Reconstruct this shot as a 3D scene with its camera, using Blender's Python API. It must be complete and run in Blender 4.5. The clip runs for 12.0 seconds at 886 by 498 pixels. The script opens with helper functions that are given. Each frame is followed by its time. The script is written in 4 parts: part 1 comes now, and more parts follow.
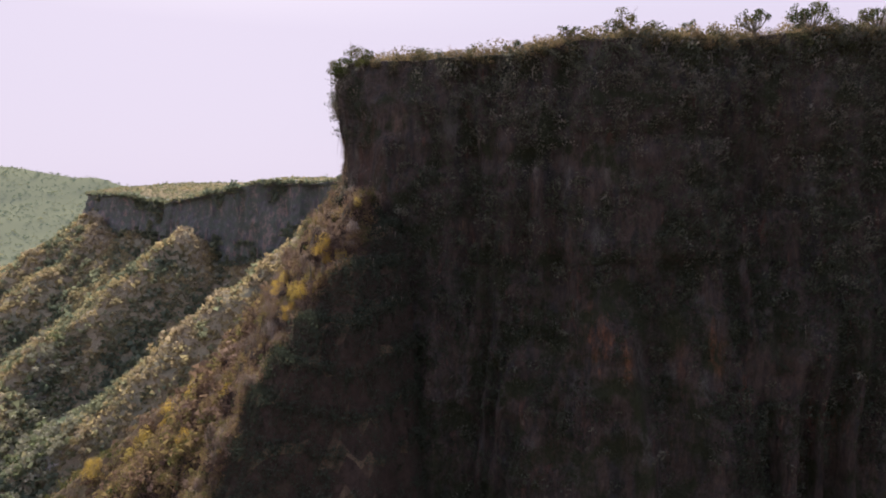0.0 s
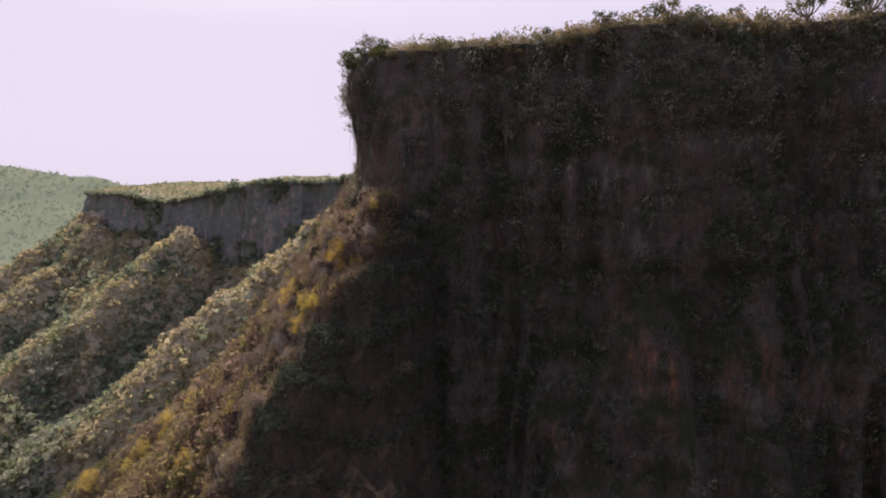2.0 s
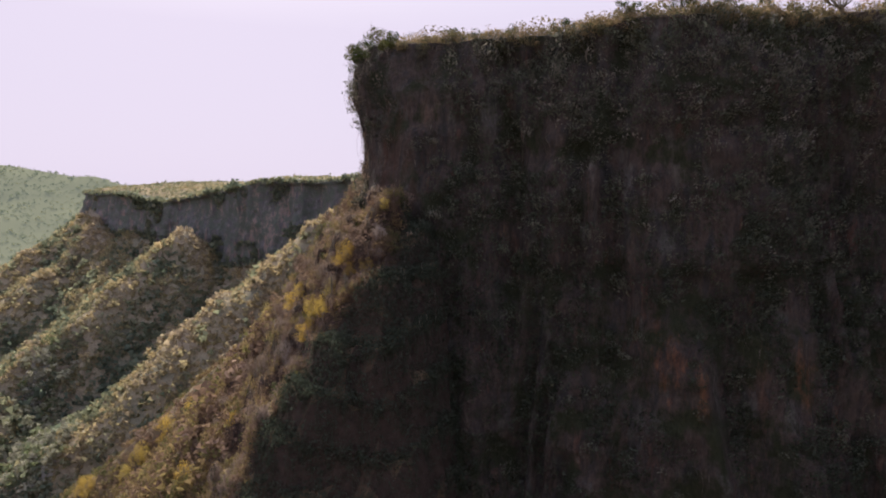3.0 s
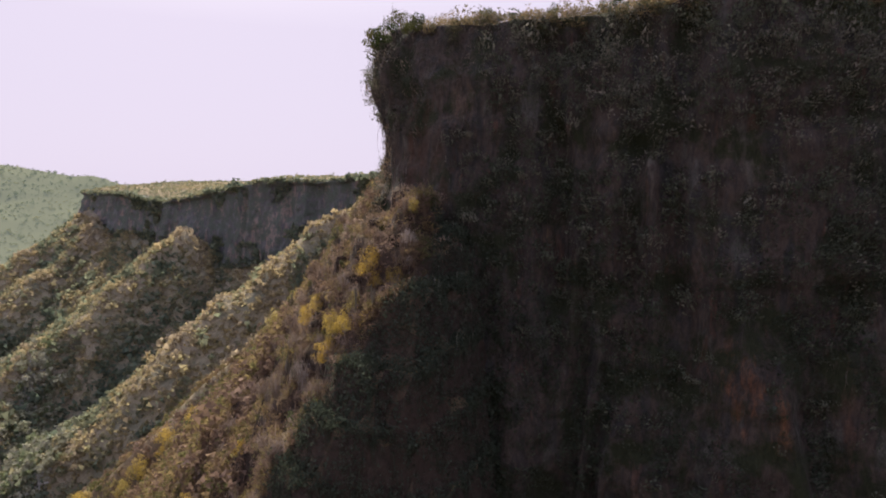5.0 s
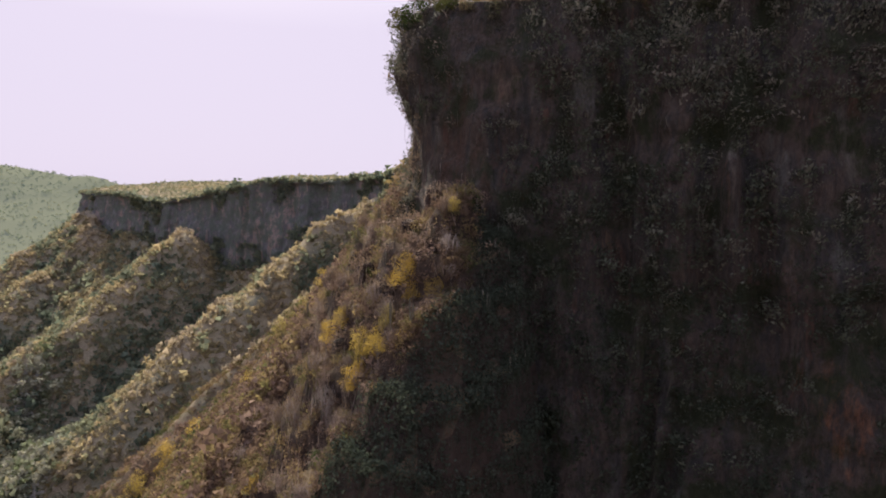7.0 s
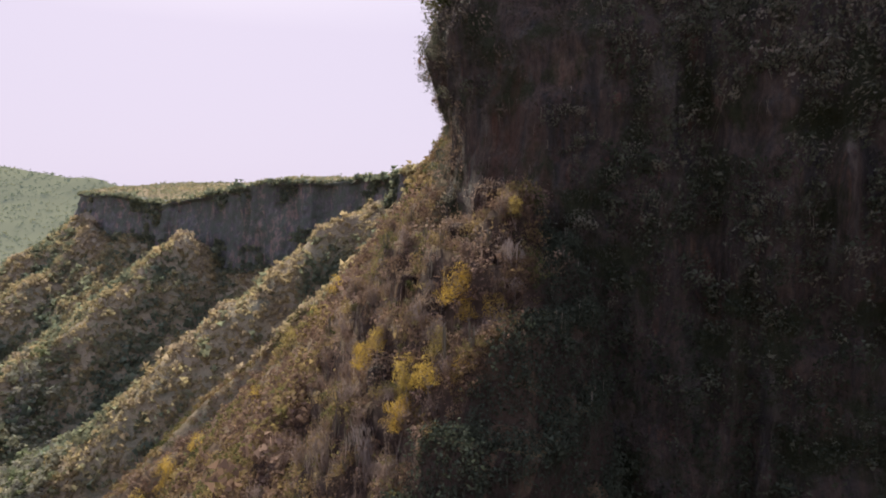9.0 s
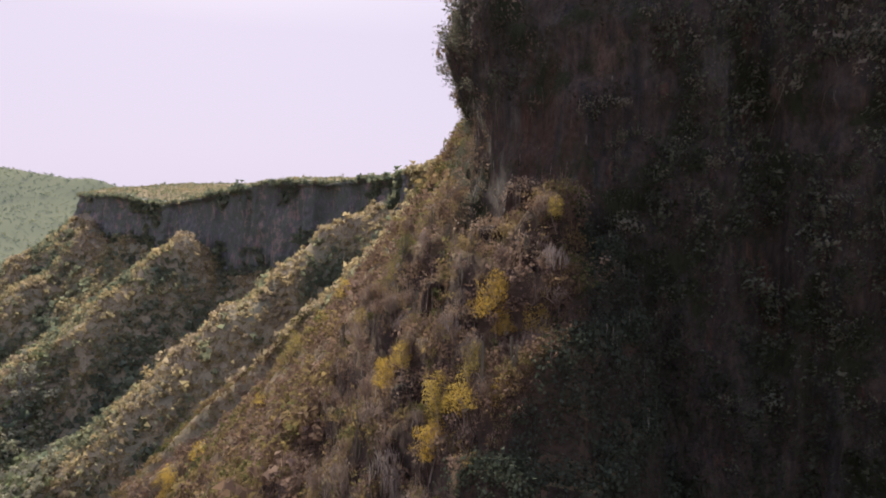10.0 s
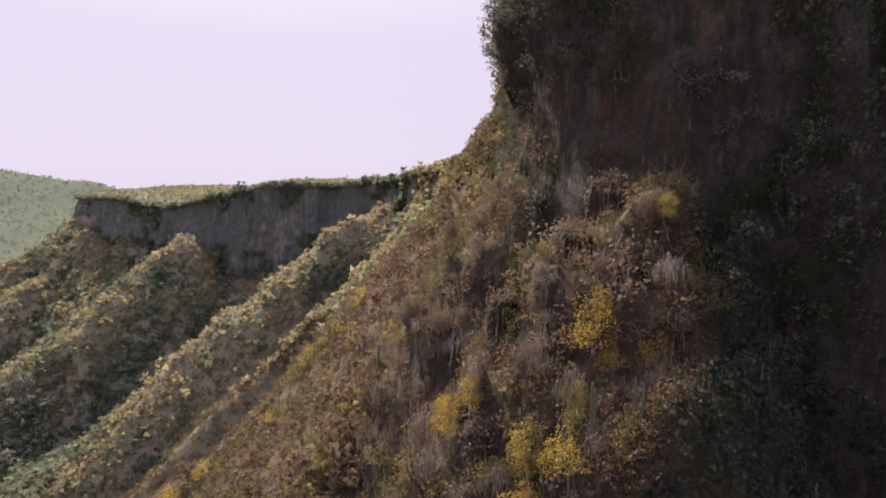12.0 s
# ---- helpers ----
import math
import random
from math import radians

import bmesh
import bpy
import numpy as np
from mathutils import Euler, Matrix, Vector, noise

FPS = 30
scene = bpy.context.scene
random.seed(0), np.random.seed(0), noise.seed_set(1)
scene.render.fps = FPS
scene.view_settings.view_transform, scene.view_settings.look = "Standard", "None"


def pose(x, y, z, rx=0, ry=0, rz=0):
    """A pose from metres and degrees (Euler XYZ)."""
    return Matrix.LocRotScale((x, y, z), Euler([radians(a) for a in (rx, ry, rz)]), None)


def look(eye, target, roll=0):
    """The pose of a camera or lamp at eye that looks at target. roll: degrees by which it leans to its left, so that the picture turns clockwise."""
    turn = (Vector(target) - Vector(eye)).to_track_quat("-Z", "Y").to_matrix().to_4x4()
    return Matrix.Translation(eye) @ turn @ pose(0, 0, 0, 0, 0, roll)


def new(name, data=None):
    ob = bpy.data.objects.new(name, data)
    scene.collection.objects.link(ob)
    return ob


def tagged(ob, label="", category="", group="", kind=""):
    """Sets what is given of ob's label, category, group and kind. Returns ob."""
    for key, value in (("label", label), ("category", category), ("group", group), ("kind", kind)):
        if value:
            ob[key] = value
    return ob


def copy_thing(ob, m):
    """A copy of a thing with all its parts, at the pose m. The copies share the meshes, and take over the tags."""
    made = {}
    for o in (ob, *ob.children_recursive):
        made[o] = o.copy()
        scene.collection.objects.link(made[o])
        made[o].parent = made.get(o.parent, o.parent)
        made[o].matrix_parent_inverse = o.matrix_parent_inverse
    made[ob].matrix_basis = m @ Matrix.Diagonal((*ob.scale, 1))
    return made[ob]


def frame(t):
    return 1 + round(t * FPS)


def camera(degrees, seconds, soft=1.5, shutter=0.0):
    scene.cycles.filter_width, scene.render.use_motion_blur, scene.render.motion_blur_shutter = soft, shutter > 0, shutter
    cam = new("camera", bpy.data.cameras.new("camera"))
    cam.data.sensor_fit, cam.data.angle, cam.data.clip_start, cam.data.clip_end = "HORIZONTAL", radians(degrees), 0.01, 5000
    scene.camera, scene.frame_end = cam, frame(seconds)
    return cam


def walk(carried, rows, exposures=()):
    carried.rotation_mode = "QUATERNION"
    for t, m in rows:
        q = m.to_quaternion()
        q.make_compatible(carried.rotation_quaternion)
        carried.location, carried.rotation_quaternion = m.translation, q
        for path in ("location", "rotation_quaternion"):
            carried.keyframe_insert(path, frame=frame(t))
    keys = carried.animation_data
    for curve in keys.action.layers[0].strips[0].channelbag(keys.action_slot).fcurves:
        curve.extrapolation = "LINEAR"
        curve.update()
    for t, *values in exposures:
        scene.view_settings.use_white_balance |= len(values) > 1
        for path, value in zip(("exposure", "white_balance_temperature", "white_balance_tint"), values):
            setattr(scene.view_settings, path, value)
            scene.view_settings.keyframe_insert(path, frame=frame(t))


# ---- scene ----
cam = camera(69.4, 12.0, soft=1.9)
METRES, EYE, TILT, LEAN, TURN = 90.0, 0.0, -4.1, 0.0, 0.0
ROWS = [
    (0.0, 0.0, 0.0, 0.0, 0.0, 0.0, -0.0),
    (0.5, -0.0125, 0.0283, 0.0033, -0.0, -0.0, -0.01),
    (1.0, -0.0251, 0.0593, 0.0067, -0.01, -0.02, -0.02),
    (1.5, -0.0385, 0.0926, 0.0105, -0.02, -0.05, -0.04),
    (2.0, -0.0526, 0.1272, 0.0135, -0.03, -0.05, -0.05),
    (2.5, -0.0672, 0.1629, 0.0165, -0.05, -0.06, -0.05),
    (3.0, -0.0822, 0.1991, 0.0194, -0.06, -0.06, -0.08),
    (5.0, -0.149, 0.3535, 0.0323, -0.1, -0.06, -0.12),
    (5.5, -0.1661, 0.3928, 0.0344, -0.11, -0.06, -0.13),
    (6.0, -0.1835, 0.4321, 0.0368, -0.11, -0.04, -0.14),
    (6.5, -0.2012, 0.471, 0.0391, -0.12, -0.03, -0.14),
    (7.0, -0.2194, 0.5104, 0.0417, -0.14, -0.01, -0.14),
    (9.0, -0.2947, 0.6728, 0.0514, -0.18, 0.16, -0.17),
    (9.5, -0.3138, 0.7125, 0.0542, -0.19, 0.2, -0.19),
    (10.0, -0.333, 0.7529, 0.0571, -0.21, 0.24, -0.16),
    (10.5, -0.352, 0.7925, 0.0592, -0.22, 0.28, -0.15),
    (11.0, -0.3707, 0.8322, 0.0609, -0.24, 0.34, -0.15),
    (11.5, -0.3896, 0.8711, 0.0627, -0.26, 0.4, -0.14),
    (12.0, -0.409, 0.9097, 0.0652, -0.28, 0.45, -0.12),
]
walk(cam, [(t, pose(0, 0, EYE, TILT, LEAN, TURN) @ pose(METRES * x, METRES * y, METRES * z, 90 + pitch, roll, yaw)) for t, x, y, z, yaw, pitch, roll in ROWS],
     exposures=((0.0, 1.05), (12.0, 1.05)))


# ---- sky, sun ----
SUN_AZ, SUN_EL = -22.0, 41.5          # degrees clockwise from +y, degrees above the horizon
world = bpy.data.worlds.new("hazy_sky")
scene.world = world
world.use_nodes = True
wn, wl = world.node_tree.nodes, world.node_tree.links
wn.clear()
sky = wn.new("ShaderNodeTexSky")
sky.sky_type, sky.sun_disc = "NISHITA", False
sky.sun_elevation, sky.sun_rotation = radians(SUN_EL), radians(SUN_AZ)
sky.air_density, sky.dust_density, sky.ozone_density = 1.2, 3.0, 1.0
veil = wn.new("ShaderNodeMix")
veil.data_type = "RGBA"
veil.inputs[7].default_value = (4.58, 4.11, 5.14, 1)
back = wn.new("ShaderNodeBackground")
back.inputs["Strength"].default_value = 0.084
up = wn.new("ShaderNodeSeparateXYZ")
thin = wn.new("ShaderNodeMapRange")
thin.inputs["From Min"].default_value, thin.inputs["From Max"].default_value = 0.25, 0.9
thin.inputs["To Min"].default_value, thin.inputs["To Max"].default_value = 0.975, 0.35
wl.new(wn.new("ShaderNodeTexCoord").outputs["Generated"], up.inputs[0])
wl.new(up.outputs["Z"], thin.inputs["Value"])
wl.new(thin.outputs[0], veil.inputs[0])
glare = wn.new("ShaderNodeMapRange")      # thin bright haze overhead
glare.inputs["From Min"].default_value, glare.inputs["From Max"].default_value = 0.38, 0.95
glare.inputs["To Min"].default_value, glare.inputs["To Max"].default_value = 0.084, 0.17
wl.new(up.outputs["Z"], glare.inputs["Value"])
wl.new(glare.outputs[0], back.inputs["Strength"])
wl.new(sky.outputs[0], veil.inputs[6])
wl.new(veil.outputs[2], back.inputs["Color"])
wl.new(back.outputs[0], wn.new("ShaderNodeOutputWorld").inputs["Surface"])

sun = new("sun", bpy.data.lights.new("sun", "SUN"))
sun.data.energy, sun.data.angle, sun.data.color = 5.0, radians(0.6), (1.0, 0.89, 0.74)
sa, se = radians(SUN_AZ), radians(SUN_EL)
sun_dir = Vector((math.sin(sa) * math.cos(se), math.cos(sa) * math.cos(se), math.sin(se)))
sun.matrix_world = look(sun_dir * 300, (0, 0, 0))


# ---- noise ----
def lattice(i, j, k):
    h = (i * 374761393 + j * 668265263 + k * 2147483647 + 1013904223) & 0xFFFFFFFF
    h = ((h ^ (h >> 13)) * 1274126177) & 0xFFFFFFFF
    h = ((h ^ (h >> 16)) * 2246822519) & 0xFFFFFFFF
    return ((h ^ (h >> 15)) & 0xFFFFFF) / float(0xFFFFFF) * 2 - 1


def vnoise(x, y, z=0.0):
    """Smooth value noise, -1 to 1, on arrays."""
    x, y, z = np.broadcast_arrays(np.asarray(x, float), np.asarray(y, float), np.asarray(z, float))
    xi, yi, zi = (np.floor(a).astype(np.int64) for a in (x, y, z))
    fx, fy, fz = x - xi, y - yi, z - zi
    fx, fy, fz = (f * f * f * (f * (f * 6 - 15) + 10) for f in (fx, fy, fz))
    out = 0
    for dx in (0, 1):
        for dy in (0, 1):
            for dz in (0, 1):
                w = (fx if dx else 1 - fx) * (fy if dy else 1 - fy) * (fz if dz else 1 - fz)
                out = out + w * lattice(xi + dx, yi + dy, zi + dz)
    return out


def fbm(x, y, z=0.0, octaves=4):
    out, a = 0, 0.55
    for o in range(octaves):
        out = out + a * vnoise(x * 2 ** o + 17.3 * o, y * 2 ** o - 9.1 * o, z * 2 ** o + 3.7 * o)
        a *= 0.5
    return out


# ---- materials ----
def material(name):
    m = bpy.data.materials.new(name)
    m.use_nodes = True
    n = m.node_tree.nodes
    n.clear()
    return m, n, m.node_tree.links


def ramp(n, stops):
    r = n.new("ShaderNodeValToRGB")
    e = r.color_ramp.elements
    while len(e) < len(stops):
        e.new(0.5)
    for el, (p, c) in zip(e, stops):
        el.position, el.color = p, (*c, 1)
    return r


def noise_node(n, l, coord, scale, detail=6, rough=0.6, stretch=(1, 1, 1)):
    mp = n.new("ShaderNodeMapping")
    mp.inputs["Scale"].default_value = stretch
    l.new(coord, mp.inputs["Vector"])
    t = n.new("ShaderNodeTexNoise")
    t.inputs["Scale"].default_value, t.inputs["Detail"].default_value, t.inputs["Roughness"].default_value = scale, detail, rough
    l.new(mp.outputs[0], t.inputs["Vector"])
    return t.outputs["Fac"]


def mix(n, l, fac, a, b, blend="MIX"):
    m = n.new("ShaderNodeMix")
    m.data_type, m.blend_type = "RGBA", blend
    for sock, v in ((m.inputs[0], fac), (m.inputs[6], a), (m.inputs[7], b)):
        if isinstance(v, (int, float)):
            sock.default_value = v
        elif isinstance(v, tuple):
            sock.default_value = (*v, 1)
        else:
            l.new(v, sock)
    return m.outputs[2]


def ground_material(name, dry, soil, green, scale=0.05):
    """Dry grass and soil with green patches."""
    m, n, l = material(name)
    co = n.new("ShaderNodeNewGeometry").outputs["Position"]
    big, fine = noise_node(n, l, co, scale, 5), noise_node(n, l, co, 0.9, 6, 0.7)
    r = ramp(n, [(0.3, green), (0.45, dry), (0.62, soil), (0.75, dry)])
    l.new(big, r.inputs[0])
    g = ramp(n, [(0.25, (0.35, 0.35, 0.35)), (0.75, (1.2, 1.15, 1.1))])
    l.new(fine, g.inputs[0])
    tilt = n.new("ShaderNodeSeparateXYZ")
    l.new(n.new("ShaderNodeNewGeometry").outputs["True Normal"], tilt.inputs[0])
    away = n.new("ShaderNodeSeparateXYZ")
    l.new(co, away.inputs[0])
    # past the mid slopes: straw grass, greyed so its colour carries some haze
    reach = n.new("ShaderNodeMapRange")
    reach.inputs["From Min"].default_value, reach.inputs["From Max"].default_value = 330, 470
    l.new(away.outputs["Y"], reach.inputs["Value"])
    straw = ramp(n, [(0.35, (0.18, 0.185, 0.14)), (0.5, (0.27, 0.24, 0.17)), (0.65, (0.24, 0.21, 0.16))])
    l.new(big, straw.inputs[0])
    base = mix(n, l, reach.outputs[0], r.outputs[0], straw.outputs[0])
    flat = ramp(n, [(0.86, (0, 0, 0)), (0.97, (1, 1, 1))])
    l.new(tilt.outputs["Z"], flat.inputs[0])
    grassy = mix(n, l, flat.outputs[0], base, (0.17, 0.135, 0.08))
    # bare rock on steep ground, coloured near-black to deepen the shaded faces
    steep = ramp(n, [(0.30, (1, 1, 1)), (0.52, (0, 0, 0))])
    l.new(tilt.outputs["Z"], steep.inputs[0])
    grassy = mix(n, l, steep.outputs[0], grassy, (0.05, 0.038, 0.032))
    col = mix(n, l, 1.0, grassy, g.outputs[0], "MULTIPLY")
    b = n.new("ShaderNodeBsdfPrincipled")
    b.inputs["Roughness"].default_value = 0.95
    b.inputs["Specular IOR Level"].default_value = 0.1
    l.new(col, b.inputs["Base Color"])
    bump = n.new("ShaderNodeBump")
    bump.inputs["Strength"].default_value, bump.inputs["Distance"].default_value = 0.8, 0.5
    l.new(fine, bump.inputs["Height"])
    l.new(bump.outputs[0], b.inputs["Normal"])
    l.new(b.outputs[0], n.new("ShaderNodeOutputMaterial").inputs["Surface"])
    return m


def rock_material(name, stops, streak=0.35, lichen=(0.105, 0.10, 0.092), moss=(0.03, 0.035, 0.018), moss_at=0.52, scars=()):
    """Weathered volcanic rock: vertical streaks, rusty patches, lichen, moss."""
    m, n, l = material(name)
    co = n.new("ShaderNodeNewGeometry").outputs["Position"]
    down = noise_node(n, l, co, streak, 7, 0.65, (1, 1, 0.16))
    patch = noise_node(n, l, co, 0.13, 9, 0.7)
    fine = noise_node(n, l, co, 1.6, 8, 0.7, (1, 1, 0.5))
    r = ramp(n, stops)
    l.new(down, r.inputs[0])
    w = ramp(n, [(0.57, (0, 0, 0)), (0.68, (1, 1, 1))])
    l.new(noise_node(n, l, co, 0.22, 6, 0.6, (1, 1, 0.45)), w.inputs[0])
    col = mix(n, l, w.outputs[0], r.outputs[0], lichen)
    g = ramp(n, [(moss_at - 0.06, (0, 0, 0)), (moss_at + 0.04, (1, 1, 1))])
    l.new(patch, g.inputs[0])
    col = mix(n, l, g.outputs[0], col, moss)
    broken = noise_node(n, l, co, 0.6, 9, 0.72, (1, 1, 0.3))
    for place, size, colour in scars:
        away = n.new("ShaderNodeVectorMath")
        away.operation = "SUBTRACT"
        l.new(co, away.inputs[0])
        away.inputs[1].default_value = place
        flat = n.new("ShaderNodeVectorMath")
        flat.operation = "DIVIDE"
        l.new(away.outputs[0], flat.inputs[0])
        flat.inputs[1].default_value = size
        long = n.new("ShaderNodeVectorMath")
        long.operation = "LENGTH"
        l.new(flat.outputs[0], long.inputs[0])
        edge = n.new("ShaderNodeMath")
        edge.operation = "MULTIPLY_ADD"
        l.new(broken, edge.inputs[0])
        edge.inputs[1].default_value, edge.inputs[2].default_value = 4.0, -1.4
        near = n.new("ShaderNodeMath")
        near.operation = "SUBTRACT"
        l.new(edge.outputs[0], near.inputs[0])
        l.new(long.outputs["Value"], near.inputs[1])
        e = ramp(n, [(0.0, (0, 0, 0)), (0.7, (0.7, 0.7, 0.7))])
        l.new(near.outputs[0], e.inputs[0])
        col = mix(n, l, e.outputs[0], col, colour)
    d = ramp(n, [(0.2, (0.3, 0.3, 0.3)), (0.7, (1.1, 1.1, 1.1))])
    l.new(fine, d.inputs[0])
    col = mix(n, l, 1.0, col, d.outputs[0], "MULTIPLY")
    b = n.new("ShaderNodeBsdfPrincipled")
    b.inputs["Roughness"].default_value = 0.9
    b.inputs["Specular IOR Level"].default_value = 0.2
    l.new(col, b.inputs["Base Color"])
    add = n.new("ShaderNodeMath")
    add.operation = "ADD"
    l.new(down, add.inputs[0])
    l.new(fine, add.inputs[1])
    bump = n.new("ShaderNodeBump")
    bump.inputs["Strength"].default_value, bump.inputs["Distance"].default_value = 1.0, 0.8
    l.new(add.outputs[0], bump.inputs["Height"])
    l.new(bump.outputs[0], b.inputs["Normal"])
    l.new(b.outputs[0], n.new("ShaderNodeOutputMaterial").inputs["Surface"])
    return m


def leaf_material(name, stops, through_light=0.35, stuff=False, air=None):
    """Leaves or dry twigs: diffuse and translucent; tone by plant, grain by leaf."""
    m, n, l = material(name)
    if stuff:
        a = n.new("ShaderNodeAttribute")
        a.attribute_name = "tone"
        tone = a.outputs["Fac"]
    else:
        tone = n.new("ShaderNodeObjectInfo").outputs["Random"]
    r = ramp(n, stops)
    l.new(tone, r.inputs[0])
    geo = n.new("ShaderNodeNewGeometry")
    g = ramp(n, [(0.0, (0.78, 0.78, 0.78)), (1.0, (1.15, 1.15, 1.15))])
    l.new(geo.outputs["Random Per Island"], g.inputs[0])
    col = mix(n, l, 1.0, r.outputs[0], g.outputs[0], "MULTIPLY")
    d, t, s = n.new("ShaderNodeBsdfDiffuse"), n.new("ShaderNodeBsdfTranslucent"), n.new("ShaderNodeMixShader")
    l.new(col, d.inputs[0])
    l.new(col, t.inputs[0])
    s.inputs[0].default_value = through_light
    l.new(d.outputs[0], s.inputs[1])
    l.new(t.outputs[0], s.inputs[2])
    # haze is added as a faint glow of the surface itself
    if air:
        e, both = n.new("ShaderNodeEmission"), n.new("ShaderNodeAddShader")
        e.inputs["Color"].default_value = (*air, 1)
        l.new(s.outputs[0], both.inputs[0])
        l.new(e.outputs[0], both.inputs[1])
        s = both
    l.new(s.outputs[0], n.new("ShaderNodeOutputMaterial").inputs["Surface"])
    return m


def bark_material(name, a, b_):
    m, n, l = material(name)
    co = n.new("ShaderNodeTexCoord").outputs["Object"]
    f = noise_node(n, l, co, 3.0, 6, 0.7, (1, 1, 0.2))
    r = ramp(n, [(0.3, a), (0.7, b_)])
    l.new(f, r.inputs[0])
    b = n.new("ShaderNodeBsdfPrincipled")
    b.inputs["Roughness"].default_value = 0.9
    l.new(r.outputs[0], b.inputs["Base Color"])
    bump = n.new("ShaderNodeBump")
    bump.inputs["Distance"].default_value = 0.05
    l.new(f, bump.inputs["Height"])
    l.new(bump.outputs[0], b.inputs["Normal"])
    l.new(b.outputs[0], n.new("ShaderNodeOutputMaterial").inputs["Surface"])
    return m


M_ground = ground_material("dry_slope", (0.14, 0.115, 0.075), (0.115, 0.085, 0.06), (0.09, 0.10, 0.06), 0.03)
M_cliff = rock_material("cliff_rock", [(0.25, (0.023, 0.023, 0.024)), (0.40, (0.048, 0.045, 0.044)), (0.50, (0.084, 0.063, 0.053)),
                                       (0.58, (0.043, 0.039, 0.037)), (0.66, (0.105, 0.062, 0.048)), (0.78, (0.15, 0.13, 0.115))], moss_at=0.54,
                        scars=[((30, 121, -26), (4, 9, 9), (0.21, 0.095, 0.052)), ((35.5, 121, -30), (2.6, 9, 7), (0.24, 0.11, 0.055)),
                               ((24, 124, -14), (3, 9, 15), (0.14, 0.07, 0.045)), ((33, 128, 6), (3.5, 9, 6), (0.13, 0.115, 0.10)),
                               ((19.5, 129, 2), (1.8, 9, 11), (0.16, 0.145, 0.125)), ((-10, 144, 18), (7, 10, 5), (0.15, 0.105, 0.09)),
                               ((5, 136, -5), (4, 9, 3), (0.17, 0.11, 0.07)), ((7, 138, 13), (3, 9, 2), (0.19, 0.13, 0.11)),
                               ((-17, 148, 6), (10, 18, 20), (0.082, 0.045, 0.033)), ((-25, 167, 8), (9, 16, 18), (0.075, 0.042, 0.032)),
                               ((54, 122, -30), (3, 9, 11), (0.19, 0.085, 0.048)), ((60, 122, -35), (3, 9, 8), (0.19, 0.085, 0.048)),
                               ((47, 122, -28), (2, 9, 14), (0.11, 0.07, 0.052)), ((68, 123, -30), (3, 9, 14), (0.10, 0.062, 0.048)),
                               ((75, 124, -45), (5, 9, 12), (0.13, 0.055, 0.04)), ((20, 118, -52), (4, 9, 9), (0.11, 0.055, 0.04))])
# near-black rock for the pillars that stand in for shade between plants
M_shade_pillar = rock_material("shade_pillar_rock", [(0.25, (0.018, 0.014, 0.012)), (0.45, (0.045, 0.032, 0.026)), (0.6, (0.07, 0.045, 0.036)), (0.75, (0.05, 0.04, 0.034))], 0.5, lichen=(0.08, 0.07, 0.06), moss_at=0.6)
# distance haze is put into this pale blue-grey; dark streaks stand for shaded clefts
M_hazed_cliff = rock_material("hazed_cliff_rock", [(0.30, (0.07, 0.075, 0.09)), (0.42, (0.18, 0.172, 0.18)), (0.49, (0.10, 0.10, 0.112)), (0.57, (0.27, 0.21, 0.19)),
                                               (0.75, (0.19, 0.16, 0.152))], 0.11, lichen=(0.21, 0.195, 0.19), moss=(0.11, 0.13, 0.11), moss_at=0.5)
HAZE_GLOW = (0.045, 0.054, 0.050)      # air light of haze, emitted by the far backdrop's own surfaces
M_hill = leaf_material("far_hill", [(0.0, (0.085, 0.09, 0.055)), (1.0, (0.10, 0.10, 0.065))], 0.0, False, HAZE_GLOW)
M_hill_leaf = leaf_material("far_wood", [(0.0, (0.06, 0.075, 0.045)), (0.4, (0.11, 0.12, 0.055)), (1.0, (0.21, 0.18, 0.075))], 0.3, True, HAZE_GLOW)
# leaf colours lifted and greyed too, as painted haze
M_hazed_leaf = leaf_material("hazed_scrub_leaf", [(0.0, (0.125, 0.155, 0.115)), (0.3, (0.19, 0.205, 0.135)), (0.5, (0.295, 0.262, 0.155)), (0.8, (0.35, 0.285, 0.165)), (1.0, (0.33, 0.275, 0.195))], 0.5, True)
M_mid_leaf = leaf_material("scrub_leaf", [(0.0, (0.058, 0.072, 0.032)), (0.25, (0.135, 0.125, 0.055)), (0.42, (0.22, 0.168, 0.08)), (0.58, (0.185, 0.13, 0.092)), (0.78, (0.112, 0.076, 0.06)), (1.0, (0.235, 0.172, 0.14))], 0.42, True)
M_rim_leaf = leaf_material("rim_bush_leaf", [(0.0, (0.045, 0.055, 0.032)), (0.3, (0.10, 0.095, 0.055)), (0.6, (0.20, 0.155, 0.09)), (0.85, (0.25, 0.185, 0.115)), (1.0, (0.20, 0.15, 0.11))], 0.4, True)
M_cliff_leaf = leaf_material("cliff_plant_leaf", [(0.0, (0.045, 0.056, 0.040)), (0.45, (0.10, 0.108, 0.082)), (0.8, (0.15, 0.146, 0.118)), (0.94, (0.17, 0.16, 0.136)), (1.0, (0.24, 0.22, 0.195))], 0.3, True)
M_corner_leaf = leaf_material("corner_plant_leaf", [(0.0, (0.034, 0.036, 0.028)), (0.45, (0.072, 0.066, 0.054)), (0.75, (0.12, 0.10, 0.085)), (1.0, (0.22, 0.18, 0.15))], 0.3, True)
M_strand_mass = leaf_material("dry_tan_leaf", [(0.0, (0.09, 0.08, 0.05)), (0.5, (0.17, 0.125, 0.09)), (1.0, (0.26, 0.20, 0.16))], 0.35, True)
